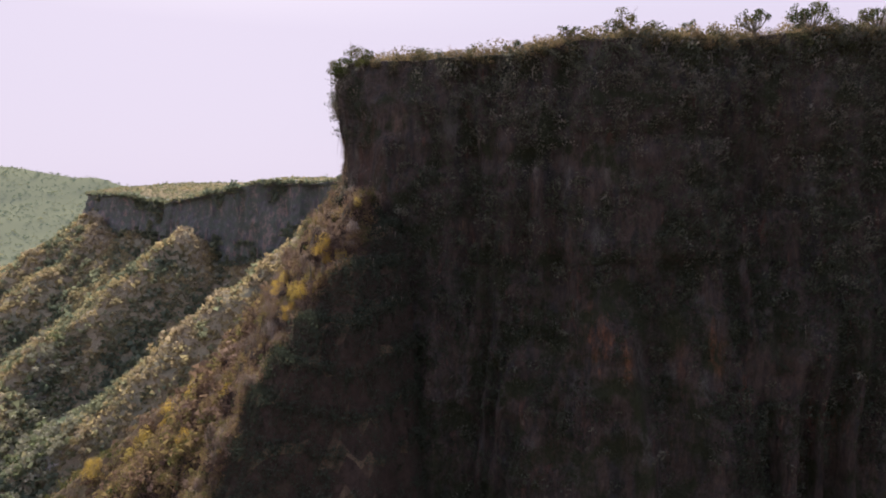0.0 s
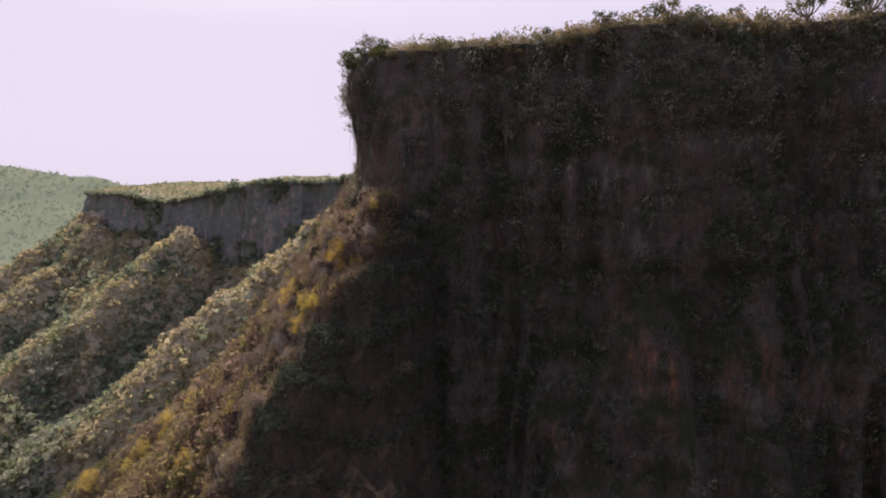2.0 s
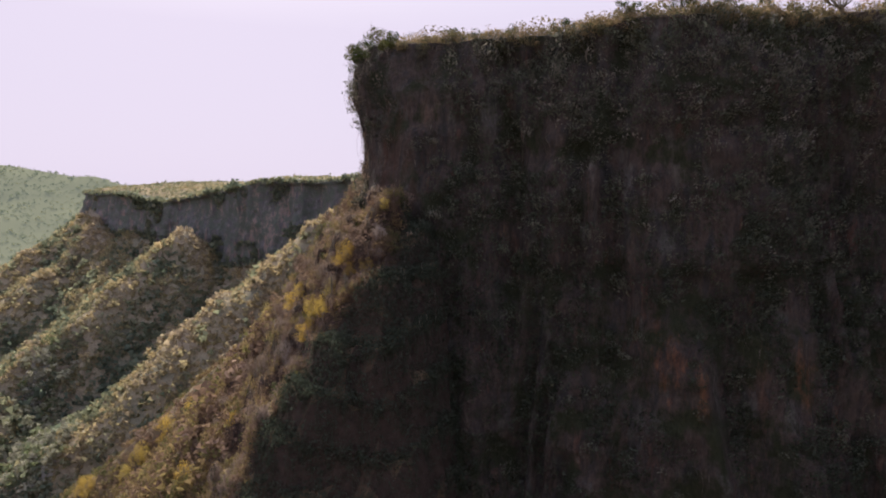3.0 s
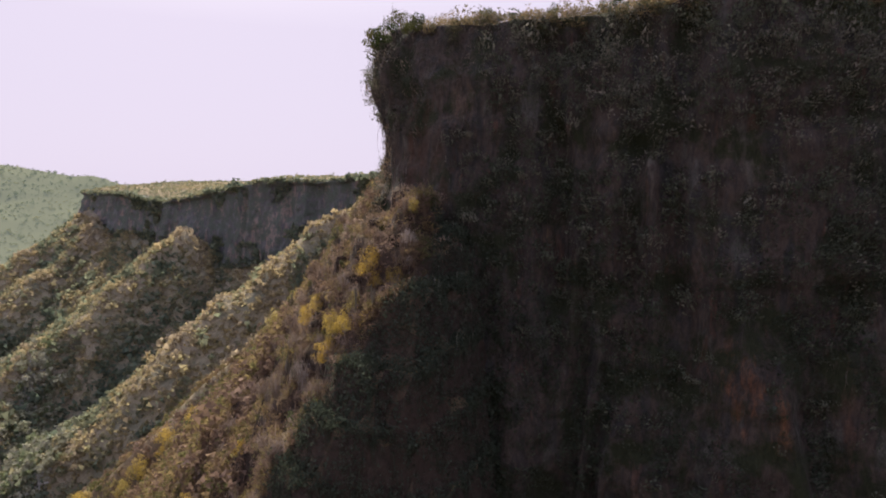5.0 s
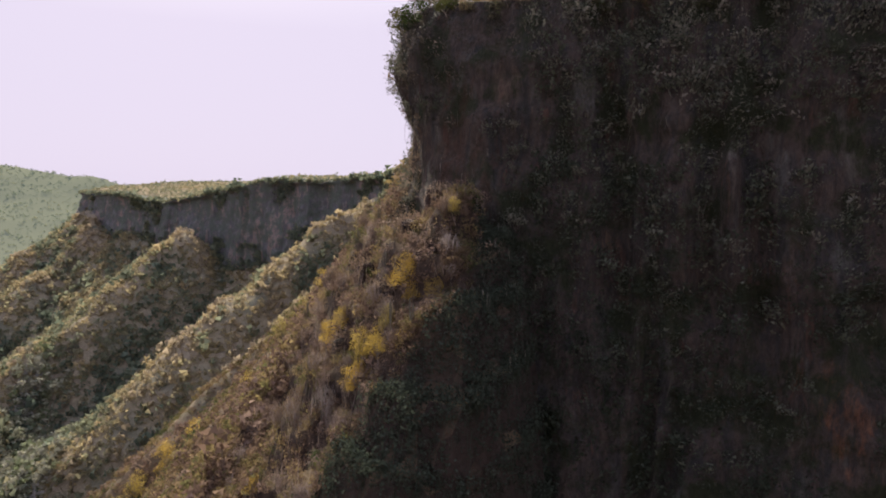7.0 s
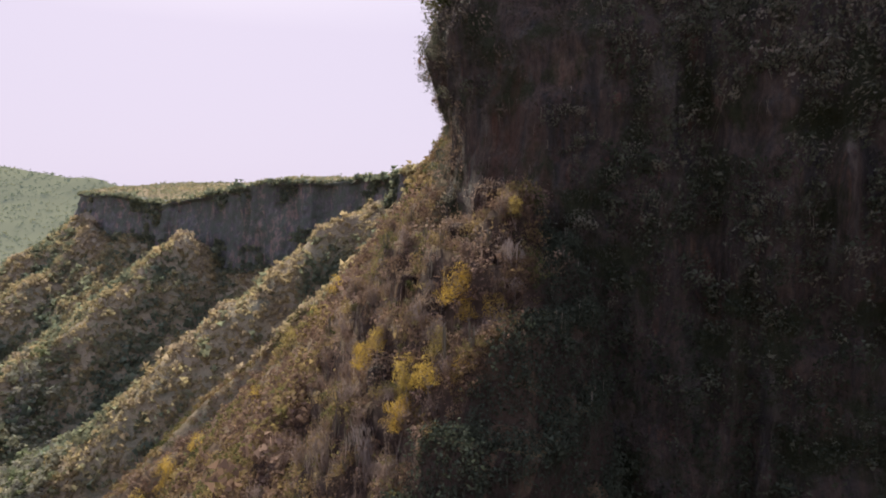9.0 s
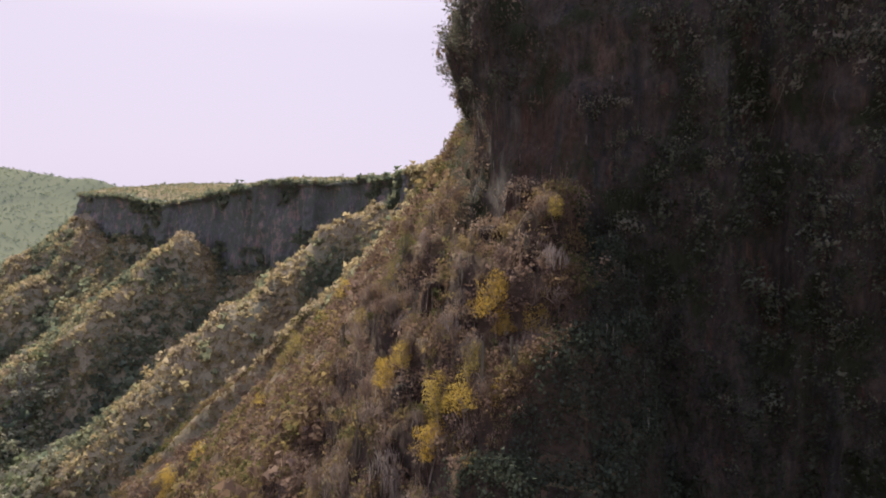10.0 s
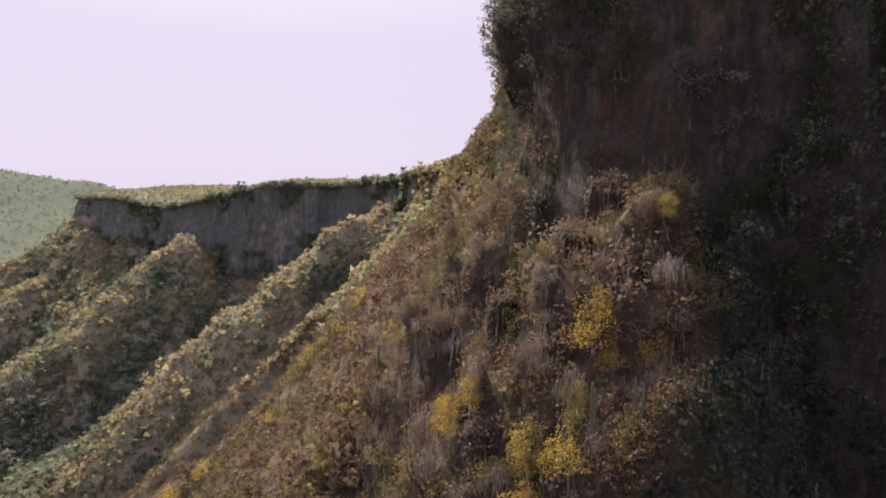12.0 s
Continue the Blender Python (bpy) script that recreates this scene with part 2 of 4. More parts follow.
M_grass = leaf_material("dry_grass", [(0.0, (0.19, 0.145, 0.07)), (0.5, (0.24, 0.18, 0.085)), (1.0, (0.17, 0.12, 0.07))], 0.4, True)
M_pale = leaf_material("pale_leaf", [(0.0, (0.24, 0.24, 0.17)), (0.5, (0.30, 0.29, 0.22)), (1.0, (0.15, 0.18, 0.09))], 0.3, True)
M_root = leaf_material("bleached_root", [(0.0, (0.10, 0.085, 0.07)), (1.0, (0.25, 0.22, 0.19))], 0.1, True)
M_stone = rock_material("stream_stone", [(0.3, (0.25, 0.24, 0.22)), (0.7, (0.5, 0.48, 0.45))], 1.0, moss_at=0.7)
M_yellow = leaf_material("yellow_leaf", [(0.0, (0.42, 0.29, 0.065)), (0.5, (0.44, 0.325, 0.085)), (1.0, (0.33, 0.275, 0.10))], 0.55)
M_green = leaf_material("green_leaf", [(0.0, (0.04, 0.055, 0.022)), (0.5, (0.07, 0.08, 0.03)), (1.0, (0.11, 0.10, 0.042))], 0.3)
M_dry = leaf_material("dry_twig", [(0.0, (0.17, 0.125, 0.10)), (0.5, (0.22, 0.17, 0.14)), (1.0, (0.27, 0.22, 0.19))], 0.2)
M_strand = leaf_material("dry_strand", [(0.0, (0.15, 0.12, 0.10)), (0.6, (0.24, 0.20, 0.175)), (1.0, (0.33, 0.29, 0.26))], 0.2)
M_bark = bark_material("grey_bark", (0.10, 0.08, 0.065), (0.26, 0.22, 0.18))
M_cactus = bark_material("cactus_skin", (0.055, 0.055, 0.035), (0.15, 0.13, 0.095))
M_dead = bark_material("bleached_stem", (0.15, 0.12, 0.095), (0.32, 0.27, 0.22))


# ---- the lie of the land ----
# the rim of the plateau, from the near bluff round to the far headland: x, y, height
RIM = [(330, -60, 37), (170, 98, 36), (75, 137, 34.8), (38, 133, 33.2), (12, 144, 32.6), (-12, 152, 32.6), (-24.5, 163, 34),
       (-26.6, 181, 33), (-22, 208, 31), (-21.5, 240, 28), (-26, 300, 20), (-28, 420, 23), (-45, 540, 25), (-110, 655, 22), (-214, 700, 17),
       (-290, 765, 7), (-359, 800, 0), (-415, 838, 7), (-485, 885, 12), (-525, 960, 12), (-480, 1100, 14), (-250, 1300, 18),
       (400, 1500, 20), (1800, 1700, 20)]
# along it: the cliff's height, how far its foot stands out, the slope below
FALL = [(110, 24, 0.8), (105, 22, 0.9), (100, 19, 1.0), (96, 18, 1.0), (100, 20, 1.0), (72, 19, 1.2), (29, 1.5, 1.25),
        (30, 1.5, 1.3), (25, 3, 1.3), (19, 9, 1.1), (24, 12, 1.15), (24, 14, 1.05), (34, 12, 1.3), (56, 10, 1.35), (84, 10, 1.2),
        (66, 10, 1.1), (50, 9, 1.1), (50, 10, 1.1), (42, 12, 0.95), (40, 14, 0.6), (40, 14, 0.6), (30, 14, 0.6),
        (30, 14, 0.5), (30, 14, 0.5)]
FLOOR = -212.0


def spline(rows, step):
    """Catmull-Rom through the rows, at about even steps of the first two columns."""
    p = np.array(rows, float)
    p = np.vstack([2 * p[0] - p[1], p, 2 * p[-1] - p[-2]])
    out = []
    for i in range(1, len(p) - 2):
        n = max(2, int(np.hypot(*(p[i + 1] - p[i])[:2]) / step))
        t = np.arange(n)[:, None] / n
        a, b, c, d = p[i - 1:i + 3]
        out.append(0.5 * (2 * b + (c - a) * t + (2 * a - 5 * b + 4 * c - d) * t ** 2 + (3 * b - a - 3 * c + d) * t ** 3))
    return np.vstack(out)


RIM_ROWS = [(*r, *f) for r, f in zip(RIM, FALL)]
LINE = spline(RIM_ROWS, 6.0)


def line_normals(line):
    t = np.gradient(line[:, :2], axis=0)
    t /= np.linalg.norm(t, axis=1)[:, None]
    return np.stack([-t[:, 1], t[:, 0]], 1)


LINE_N = line_normals(LINE)


LINE_S = np.concatenate([[0], np.cumsum(np.hypot(*np.diff(LINE[:, :2], axis=0).T))])


def rim_frame(x, y):
    """Distance outside the rim (minus: on the plateau), the rim's numbers there, blended where two stretches are alike near, and the way along it."""
    x, y = np.ravel(np.asarray(x, float)), np.ravel(np.asarray(y, float))
    d, off, s = np.empty(len(x)), np.empty(len(x)), np.empty(len(x))
    num = np.empty((len(x), 4))
    for a in range(0, len(x), 20000):
        b = slice(a, a + 20000)
        dd = np.sqrt((x[b, None] - LINE[None, :, 0]) ** 2 + (y[b, None] - LINE[None, :, 1]) ** 2)
        i = dd.argmin(1)
        near = dd.min(1)
        d[b] = near
        w = np.exp(np.maximum((near[:, None] - dd) / (4 + 0.12 * near[:, None]), -30))
        w /= w.sum(1)[:, None]
        num[b] = w @ LINE[:, 2:]
        along = (x[b] - LINE[i, 0]) * LINE_N[i, 1] - (y[b] - LINE[i, 1]) * LINE_N[i, 0]
        s[b] = LINE_S[i] + along
        off[b] = (x[b] - LINE[i, 0]) * LINE_N[i, 0] + (y[b] - LINE[i, 1]) * LINE_N[i, 1]
    return d * np.sign(off), num, s


# spurs that run down from the cliffs' feet: points x, y, z, then the fall to each side (left of its way, right of it)
SPURS = [
    ([(-17, 145, 2), (-17.5, 137, 0), (-18.3, 130, -8), (-21.3, 126, -13), (-24.8, 122.3, -17.8), (-29, 121.2, -23.5), (-34, 120.2, -29.8), (-38.5, 116.5, -41.5), (-44, 110.5, -55), (-85, 62, -120), (-150, -10, -205)], 1.5, 0.62),
    ([(-26, 205, -4), (-75, 238, -62), (-150, 232, -128), (-260, 215, -210)], 0.8, 0.9),
    ([(-30, 320, 0), (-82, 302, -52), (-140, 286, -108), (-280, 262, -208)], 0.8, 0.9),
    ([(-45, 480, 0), (-120, 440, -75), (-250, 400, -195)], 0.9, 0.9),
    ([(-78, 606, 6), (-118, 592, -14), (-150, 575, -45), (-190, 560, -77), (-231, 542, -114), (-272, 526, -152), (-298, 514, -192)], 1.1, 0.65),
    ([(-290, 728, -28), (-322, 690, -62), (-350, 655, -95), (-400, 583, -151), (-430, 545, -192)], 1.1, 0.6),
    ([(-385, 812, -36), (-440, 710, -140), (-480, 640, -190)], 0.6, 0.6),
    ([(-450, 850, -30), (-505, 735, -110), (-545, 640, -190)], 0.55, 0.6),
    ([(-482, 882, -4), (-560, 810, -90), (-650, 735, -180)], 0.6, 0.7),
    ([(-900, 460, 10), (-600, 500, -90), (-385, 545, -162), (-350, 550, -195)], 0.6, 0.6),
]
# distant hills
HILLS = [
    ([(-3200, 1500, 200), (-2200, 1900, 180), (-1350, 2000, 132), (-900, 2050, 50), (-500, 2100, 5), (0, 2200, -30), (2500, 2400, 0)], 0.3, 0.3),
    ([(-2600, -200, 80), (-2400, 700, 40), (-2500, 1300, 120)], 0.3, 0.3),
]


def ridge_height(x, y, pts, left, right, end=0.6, round_off=0.0, toe=0.0):
    best = np.full(len(x), -1e9)
    p = np.array(pts, float)
    for a, b in zip(p[:-1], p[1:]):
        ab = b[:2] - a[:2]
        size = np.hypot(*ab)
        u = ((x - a[0]) * ab[0] + (y - a[1]) * ab[1]) / size
        t = np.clip(u / size, 0, 1)
        over = np.maximum(u - size, 0) + np.maximum(-u, 0)
        side = (ab[0] * (y - a[1]) - ab[1] * (x - a[0])) / size
        fall = np.where(side > 0, left, right)
        r = 18.0 if toe else 3.0
        wide = np.sqrt(side * side + r * r) - r
        drop = wide * fall - toe * fall * np.maximum(wide - 52, 0) + np.where(side > 0, 3.6, 1.0) * round_off * np.maximum(wide - 6, 0)
        best = np.maximum(best, a[2] + t * (b[2] - a[2]) - drop - over * end)
    return best


def soft_max(a, b, k):
    h = np.clip(0.5 + 0.5 * (a - b) / k, 0, 1)
    return b + (a - b) * h + k * h * (1 - h)


def hill_height(x, y):
    out = np.full(len(x), -400.0)
    for pts, le, ri in HILLS:
        out = soft_max(out, ridge_height(x, y, pts, le, ri) + 30 * fbm(x / 260, y / 260, 2.2, 4) - 14 * np.abs(vnoise(x / 130, y / 400, 6.0)), 30)
    return out


def height(x, y):
    """The ground's height."""
    x, y = np.ravel(np.asarray(x, float)), np.ravel(np.asarray(y, float))
    d, num, s = rim_frame(x, y)
    rz, hc, wc, k = num.T
    foot = rz - hc
    gully = fbm(x / 45, y / 45, 0.3, 4)
    talus = foot - 1.0 - k * np.maximum(d - wc, 0) + gully * np.clip(d / 40, 0, 1) * 10
    z = talus
    far_off = np.clip((y - 430) / 60, 0, 1)
    wx = x + far_off * (13 * fbm(x / 55, y / 55, 11.0, 3) + 4 * vnoise(x / 16, y / 16, 1.5))
    wy = y + far_off * (13 * fbm(x / 55, y / 55, 21.0, 3) + 4 * vnoise(x / 16, y / 16, 4.5))
    for pts, le, ri in SPURS:
        z = soft_max(z, ridge_height(wx, wy, pts, le, ri, *((1.9, 1.0) if pts[0][1] < 150 else (0.8, 0.0, 0.5 if pts[0][1] > 500 else 0.0))) + 2.0 * vnoise(x / 17, y / 17) * np.clip((y - 140) / 60, 0.3, 1), np.clip(y / 40, 2.0, 5.0))
    far = FLOOR + 0.24 * np.clip(y - 500, -40, 110) + 4 * fbm(x / 90, y / 90, 5) + 0.02 * np.maximum(y - 650, 0)
    far = soft_max(far, hill_height(x, y) - 25, 30)
    rill = 9 * np.abs(vnoise(x / 38 + 0.4 * vnoise(x / 60, y / 60), y / 38, 3.0)) * np.clip((y - 230) / 120, 0, 1)
    rill = rill + 7.0 * np.abs(vnoise(0.8 * y / 11 + 0.25 * x / 11 + 0.5 * vnoise(x / 25, y / 25), x / 55, 6.0)) * np.clip((260 - y) / 60, 0, 1) * np.clip((d - 6) / 12, 0, 1) * np.clip((y - 120) / 50, 0.35, 1)
    z = z - rill * np.clip(d / 30, 0, 1)
    step = np.clip((205 - y) / 25, 0, 1) * np.clip((d - 3) / 6, 0, 1)
    z = z + step * (1.05 + 1.0 * np.clip((y - 108) / 12, 0, 1)) * np.sin(z * 0.75 + 3.0 * vnoise(x / 9, y / 9, 2.0))
    z = soft_max(z, far, 12)
    top = rz + np.minimum(0.2 * -d, 5.5) + np.clip(-d - 12, 0, 110) * 0.11 * np.clip((y - 560) / 80, 0, 1) * np.clip((-120 - x) / 60, 0, 1) + 1.2 * fbm(x / 14, y / 14, 1.1) * np.clip(-d / 8, 0, 1)
    z = np.where(d < -13, np.maximum(top, far), z)
    return z + 0.6 * vnoise(x / 5, y / 5, 4)


def grid_object(name, pts, mat, smooth=True):
    """A sheet from an array of points, rows by columns."""
    r, c = pts.shape[:2]
    i = np.arange(r * c).reshape(r, c)
    f = np.stack([i[:-1, :-1], i[:-1, 1:], i[1:, 1:], i[1:, :-1]], -1).reshape(-1, 4)
    return mesh_object(name, pts.reshape(-1, 3), f, mat, smooth)


def mesh_from(name, v, f, mat, smooth=False, tone=None):
    me = bpy.data.meshes.new(name)
    n, k = f.shape
    me.vertices.add(len(v))
    me.vertices.foreach_set("co", np.ascontiguousarray(v, np.float32).ravel())
    me.loops.add(n * k)
    me.loops.foreach_set("vertex_index", np.ascontiguousarray(f, np.int32).ravel())
    me.polygons.add(n)
    me.polygons.foreach_set("loop_start", np.arange(0, n * k, k, dtype=np.int32))
    me.polygons.foreach_set("use_smooth", np.full(n, smooth))
    if tone is not None:
        me.attributes.new("tone", "FLOAT", "POINT").data.foreach_set("value", np.ascontiguousarray(tone, np.float32))
    me.update(calc_edges=True)
    me.materials.append(mat)
    return me


def mesh_object(name, v, f, mat, smooth=False, tone=None):
    return new(name, mesh_from(name, v, f, mat, smooth, tone))


def spaced(stops):
    """Coordinates with a step for each stretch: (start, step), ..., (end, 0)."""
    out = []
    for (a, s), (b, _) in zip(stops[:-1], stops[1:]):
        out.append(np.linspace(a, b, max(1, int(round((b - a) / s))), endpoint=False))
    return np.concatenate(out + [[stops[-1][0]]])


gx = spaced([(-4500, 250), (-2200, 60), (-760, 8), (-480, 5), (-160, 2.5), (-60, 1.3), (10, 2.5), (60, 6), (220, 30), (700, 200), (4500, 0)])
gy = spaced([(-3000, 300), (-300, 30), (20, 4), (100, 1.4), (175, 2.5), (330, 5), (920, 9), (1150, 35), (2600, 120), (4700, 0)])
GX, GY = np.meshgrid(gx, gy)
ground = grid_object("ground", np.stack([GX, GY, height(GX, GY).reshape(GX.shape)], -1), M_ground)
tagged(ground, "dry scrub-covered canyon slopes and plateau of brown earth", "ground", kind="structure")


hx, hy = np.meshgrid(np.linspace(-3600, 900, 150), np.linspace(1180, 2700, 60))
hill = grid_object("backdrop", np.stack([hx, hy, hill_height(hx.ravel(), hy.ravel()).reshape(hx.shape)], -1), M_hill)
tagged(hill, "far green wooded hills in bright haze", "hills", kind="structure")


# ---- cliffs ----
def cliff_points(first, last, step, rows, rough, bulge, wide=5.5, strata=0.9):
    """A sheet down the cliff between two stretches of the rim: columns along the rim, rows from the plateau's lip to the foot."""
    line = spline(RIM_ROWS[first - 1:last + 2], step)
    nrm = line_normals(line)
    seg = np.concatenate([[0], np.cumsum(np.hypot(*np.diff(line[:, :2], axis=0).T))])
    lip = np.array([-17.0, -15.0, -12.0, -9.0, -6.5, -4.5, -3.0, -1.8, -0.9, -0.3])
    f = np.concatenate([np.full(len(lip), 0.0), np.linspace(0, 1.25, rows)])
    d0 = np.concatenate([lip, np.zeros(rows)])
    S, F = np.meshgrid(seg, f, indexing="ij")
    D0 = np.broadcast_to(d0, S.shape)
    x0, y0, rz, hc, wc, _ = (line[:, i:i + 1] for i in range(6))
    ragged = 1.1 * rough * fbm(S / 9, 0 * S, 7.7, 5)
    Z = rz - hc * F + np.where(D0 < 0, 0.2 * -D0 + 0.4, 0) - np.where(D0 < -16, 2.5, 0)
    Z = Z + (1.5 if rough < 1.2 else 3.0) * fbm(S / 7, D0 / 7, 3.3) * (D0 <= 0) * (F < 0.01)
    low = 1 + 1.1 * np.clip((x0 - 22) / 15, 0, 1) * np.clip((-8 - Z) / 12, 0, 1)
    pillar = low * np.abs(vnoise(S / wide + 0.5 * vnoise(S / 20, Z / 25), Z / 60, 1.0))
    big = fbm(S / 26, Z / 34, 2.0, 3)
    ledge = fbm(S / 30, Z / 4.5, 9.0, 3)
    fine = fbm(S / 2.6, Z / 4.5, 5.0, 3)
    bl = bulge(x0, y0)
    deep = 1.0 if rough > 1.2 else 1.0 + 0.45 * np.clip((x0 + 6) / 12, 0, 1)
    shape = wc * F ** 1.25 + bl * (np.exp(-((F - 0.30) / 0.2) ** 2) - 1.2 * np.exp(-((F - 0.74) / 0.2) ** 2))
    face = np.clip(F / 0.04, 0, 1)
    if rough > 1.2:
        ragged = ragged + 7 * fbm(S / 55, 0 * S, 4.4, 3)
        ragged = ragged - 6 * np.abs(vnoise(S / 19, Z / 90, 8.0)) * face
        Z = Z + 4 * fbm(S / 40, 0 * S, 6.1, 3) * (F < 0.6)
    swell = 2.6 * np.clip(F / 0.12, 0, 1) * np.clip((164 - y0) / 14, 0, 1) * (rough < 1.2)
    swell = swell + 0.8 * np.exp(-((x0 + 20) ** 2 + (y0 - 157) ** 2) / 120) * np.clip(F / 0.2, 0, 1) * (rough < 1.2)
    off = D0 + shape + swell + face * rough * (deep * (2.4 * big - 2.8 * pillar + strata * ledge) + 0.9 * fine) + ragged
    off = np.where(D0 < 0, off, np.maximum(off, -5.5))
    P = np.stack([x0 + nrm[:, :1] * off, y0 + nrm[:, 1:] * off, Z], -1)
    return P


near_cliff_pts = cliff_points(1, 10, 0.9, 120, 1.0, lambda x, y: 2.0 * np.exp(-((x + 26) ** 2 + (y - 178) ** 2) / 420))
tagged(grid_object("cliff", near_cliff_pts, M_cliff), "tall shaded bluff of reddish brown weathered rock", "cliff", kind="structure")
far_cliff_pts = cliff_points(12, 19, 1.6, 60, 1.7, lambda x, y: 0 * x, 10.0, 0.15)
tagged(grid_object("cliff", far_cliff_pts, M_hazed_cliff), "distant shaded cliff band of columned brown rock", "cliff", kind="structure")


# ---- plants ----
rng = np.random.default_rng(5)


def leaf_cloud(n, size, centre, radii, clumps, leaf):
    """n leaf-sprays (triangles) in clumps within an ellipsoid: a crown with gaps and an uneven outline."""
    c = rng.normal(size=(clumps, 3))
    c /= np.linalg.norm(c, axis=1)[:, None]
    out = c.copy()
    c *= rng.uniform(0.35, 0.85, (clumps, 1)) * np.array(radii)
    k = rng.integers(0, clumps, n)
    u = rng.normal(size=(n, 3)) + 0.5 * out[k]
    u /= np.linalg.norm(u, axis=1)[:, None]
    p = c[k] + u * np.array(radii) * size * 1.7 * rng.uniform(0.3, 1.0, (n, 1)) ** 0.4
    face = u + 0.6 * out[k] + 0.45 * rng.normal(size=(n, 3))
    face /= np.linalg.norm(face, axis=1)[:, None]
    a = np.cross(face, rng.normal(size=(n, 3)))
    a /= np.linalg.norm(a, axis=1)[:, None]
    b = np.cross(face, a)
    s = leaf * rng.uniform(0.6, 1.4, (n, 1))
    v = np.stack([p + a * s, p - 0.5 * a * s + 0.6 * b * s, p - 0.5 * a * s - 0.6 * b * s], 1).reshape(-1, 3)
    return v + np.array(centre), np.arange(3 * n).reshape(-1, 3)


def twig_brush(n, h, spread, width, droop=0.0):
    """n thin bare twigs that fan out from the foot."""
    base = rng.normal(size=(n, 3)) * [0.25 * spread, 0.25 * spread, 0]
    base[:, 2] = np.abs(rng.normal(size=n)) * 0.3 * h
    ang = rng.uniform(0, 2 * np.pi, n)
    lean = rng.uniform(0.1, 1.0, n)
    tip = base + np.stack([np.cos(ang) * lean * spread, np.sin(ang) * lean * spread, h * rng.uniform(0.4, 1.0, n) * (1 - 0.45 * lean) - droop * lean], 1)
    side = np.stack([-np.sin(ang), np.cos(ang), 0.3 * rng.normal(size=n)], 1) * width
    v = np.stack([base - side, base + side, tip], 1).reshape(-1, 3)
    return v, np.arange(3 * n).reshape(-1, 3)


def join(*pieces):
    vs, fs, k = [], [], 0
    for v, f in pieces:
        vs.append(v)
        fs.append(f + k)
        k += len(v)
    return np.vstack(vs), np.vstack(fs)


def tube(points, radii, sides=6, cap=True):
    """A tapered limb along the points."""
    p = np.array(points, float)
    t = np.gradient(p, axis=0)
    t /= np.linalg.norm(t, axis=1)[:, None]
    u = np.cross(t, [0.31, 0.87, 0.37])
    u /= np.linalg.norm(u, axis=1)[:, None]
    w = np.cross(t, u)
    a = np.arange(sides) * 2 * np.pi / sides
    ring = p[:, None] + np.array(radii)[:, None, None] * (np.cos(a)[None, :, None] * u[:, None] + np.sin(a)[None, :, None] * w[:, None])
    v = ring.reshape(-1, 3)
    i = np.arange(len(p) * sides).reshape(len(p), sides)
    j = np.roll(i, -1, 1)
    f = np.concatenate([np.stack([i[:-1], j[:-1], j[1:]], -1).reshape(-1, 3), np.stack([i[:-1], j[1:], i[1:]], -1).reshape(-1, 3)])
    if cap:
        v = np.vstack([v, p[-1] + t[-1] * radii[-1] * 0.6])
        f = np.vstack([f, np.stack([i[-1], j[-1], np.full(sides, len(v) - 1)], -1)])
    return v, f


def part(name, piece, mat, parent, label="", smooth=False):
    ob = mesh_object(name, piece[0], piece[1], mat, smooth)
    ob.parent = parent
    return tagged(ob, label)


def bent(a, b, n=5, wob=0.1):
    t = np.linspace(0, 1, n)[:, None]
    p = np.array(a) * (1 - t) + np.array(b) * t
    return p + np.sin(np.pi * t) * rng.normal(size=3) * wob * np.linalg.norm(np.subtract(b, a))


def branches(h, spread, r, limbs=5):
    """A short trunk with limbs that fork."""
    fork = np.array([0.1 * h * rng.normal(), 0.1 * h * rng.normal(), 0.35 * h])
    out = [tube(bent((0, 0, -0.5), fork, 5), np.linspace(r, 0.75 * r, 5))]
    for i in range(limbs):
        a = 2 * np.pi * i / limbs + rng.uniform(-0.4, 0.4)
        tip = np.array([np.cos(a) * spread * rng.uniform(0.5, 0.9), np.sin(a) * spread * rng.uniform(0.5, 0.9), h * rng.uniform(0.7, 0.95)])
        limb = bent(fork, tip, 5, 0.12)
        out.append(tube(limb, np.linspace(0.55 * r, 0.12 * r, 5), 5))
        for _ in range(2):
            q = limb[rng.integers(2, 4)]
            e = q + np.array([rng.normal() * spread * 0.3, rng.normal() * spread * 0.3, h * rng.uniform(0.1, 0.3)])
            out.append(tube(bent(q, e, 4, 0.15), np.linspace(0.25 * r, 0.06 * r, 4), 4))
    return join(*out)


def broad_tree(name, label, h, spread, mat, leaves, leaf, bare=0.0):
    root = tagged(new(name), label, "tree")
    part("trunk", branches(h, spread, 0.03 * h), M_bark, root, "", True)
    part("crown", leaf_cloud(leaves, 0.2, (0, 0, 0.6 * h), (spread, spread, 0.42 * h), 14, leaf), mat, root)
    return root


def yellow_bush(mat):
    """A full rounded crown from near the ground, in many loose sprays, on a few thin stems."""
    root = tagged(new("yellow_tree"), "small tree with bright yellow leaves on the slope", "tree", "yellow trees")
    part("trunk", branches(0.9, 0.34, 0.022, 7), M_bark, root, "", True)
    low = leaf_cloud(1100, 0.24, (0, 0, 0.42), (0.46, 0.46, 0.30), 16, 0.017)
    top = leaf_cloud(1300, 0.26, (0.05 * rng.normal(), 0.05 * rng.normal(), 0.68), (0.36, 0.36, 0.36), 18, 0.017)
    part("crown", join(low, top), mat, root)
    return root


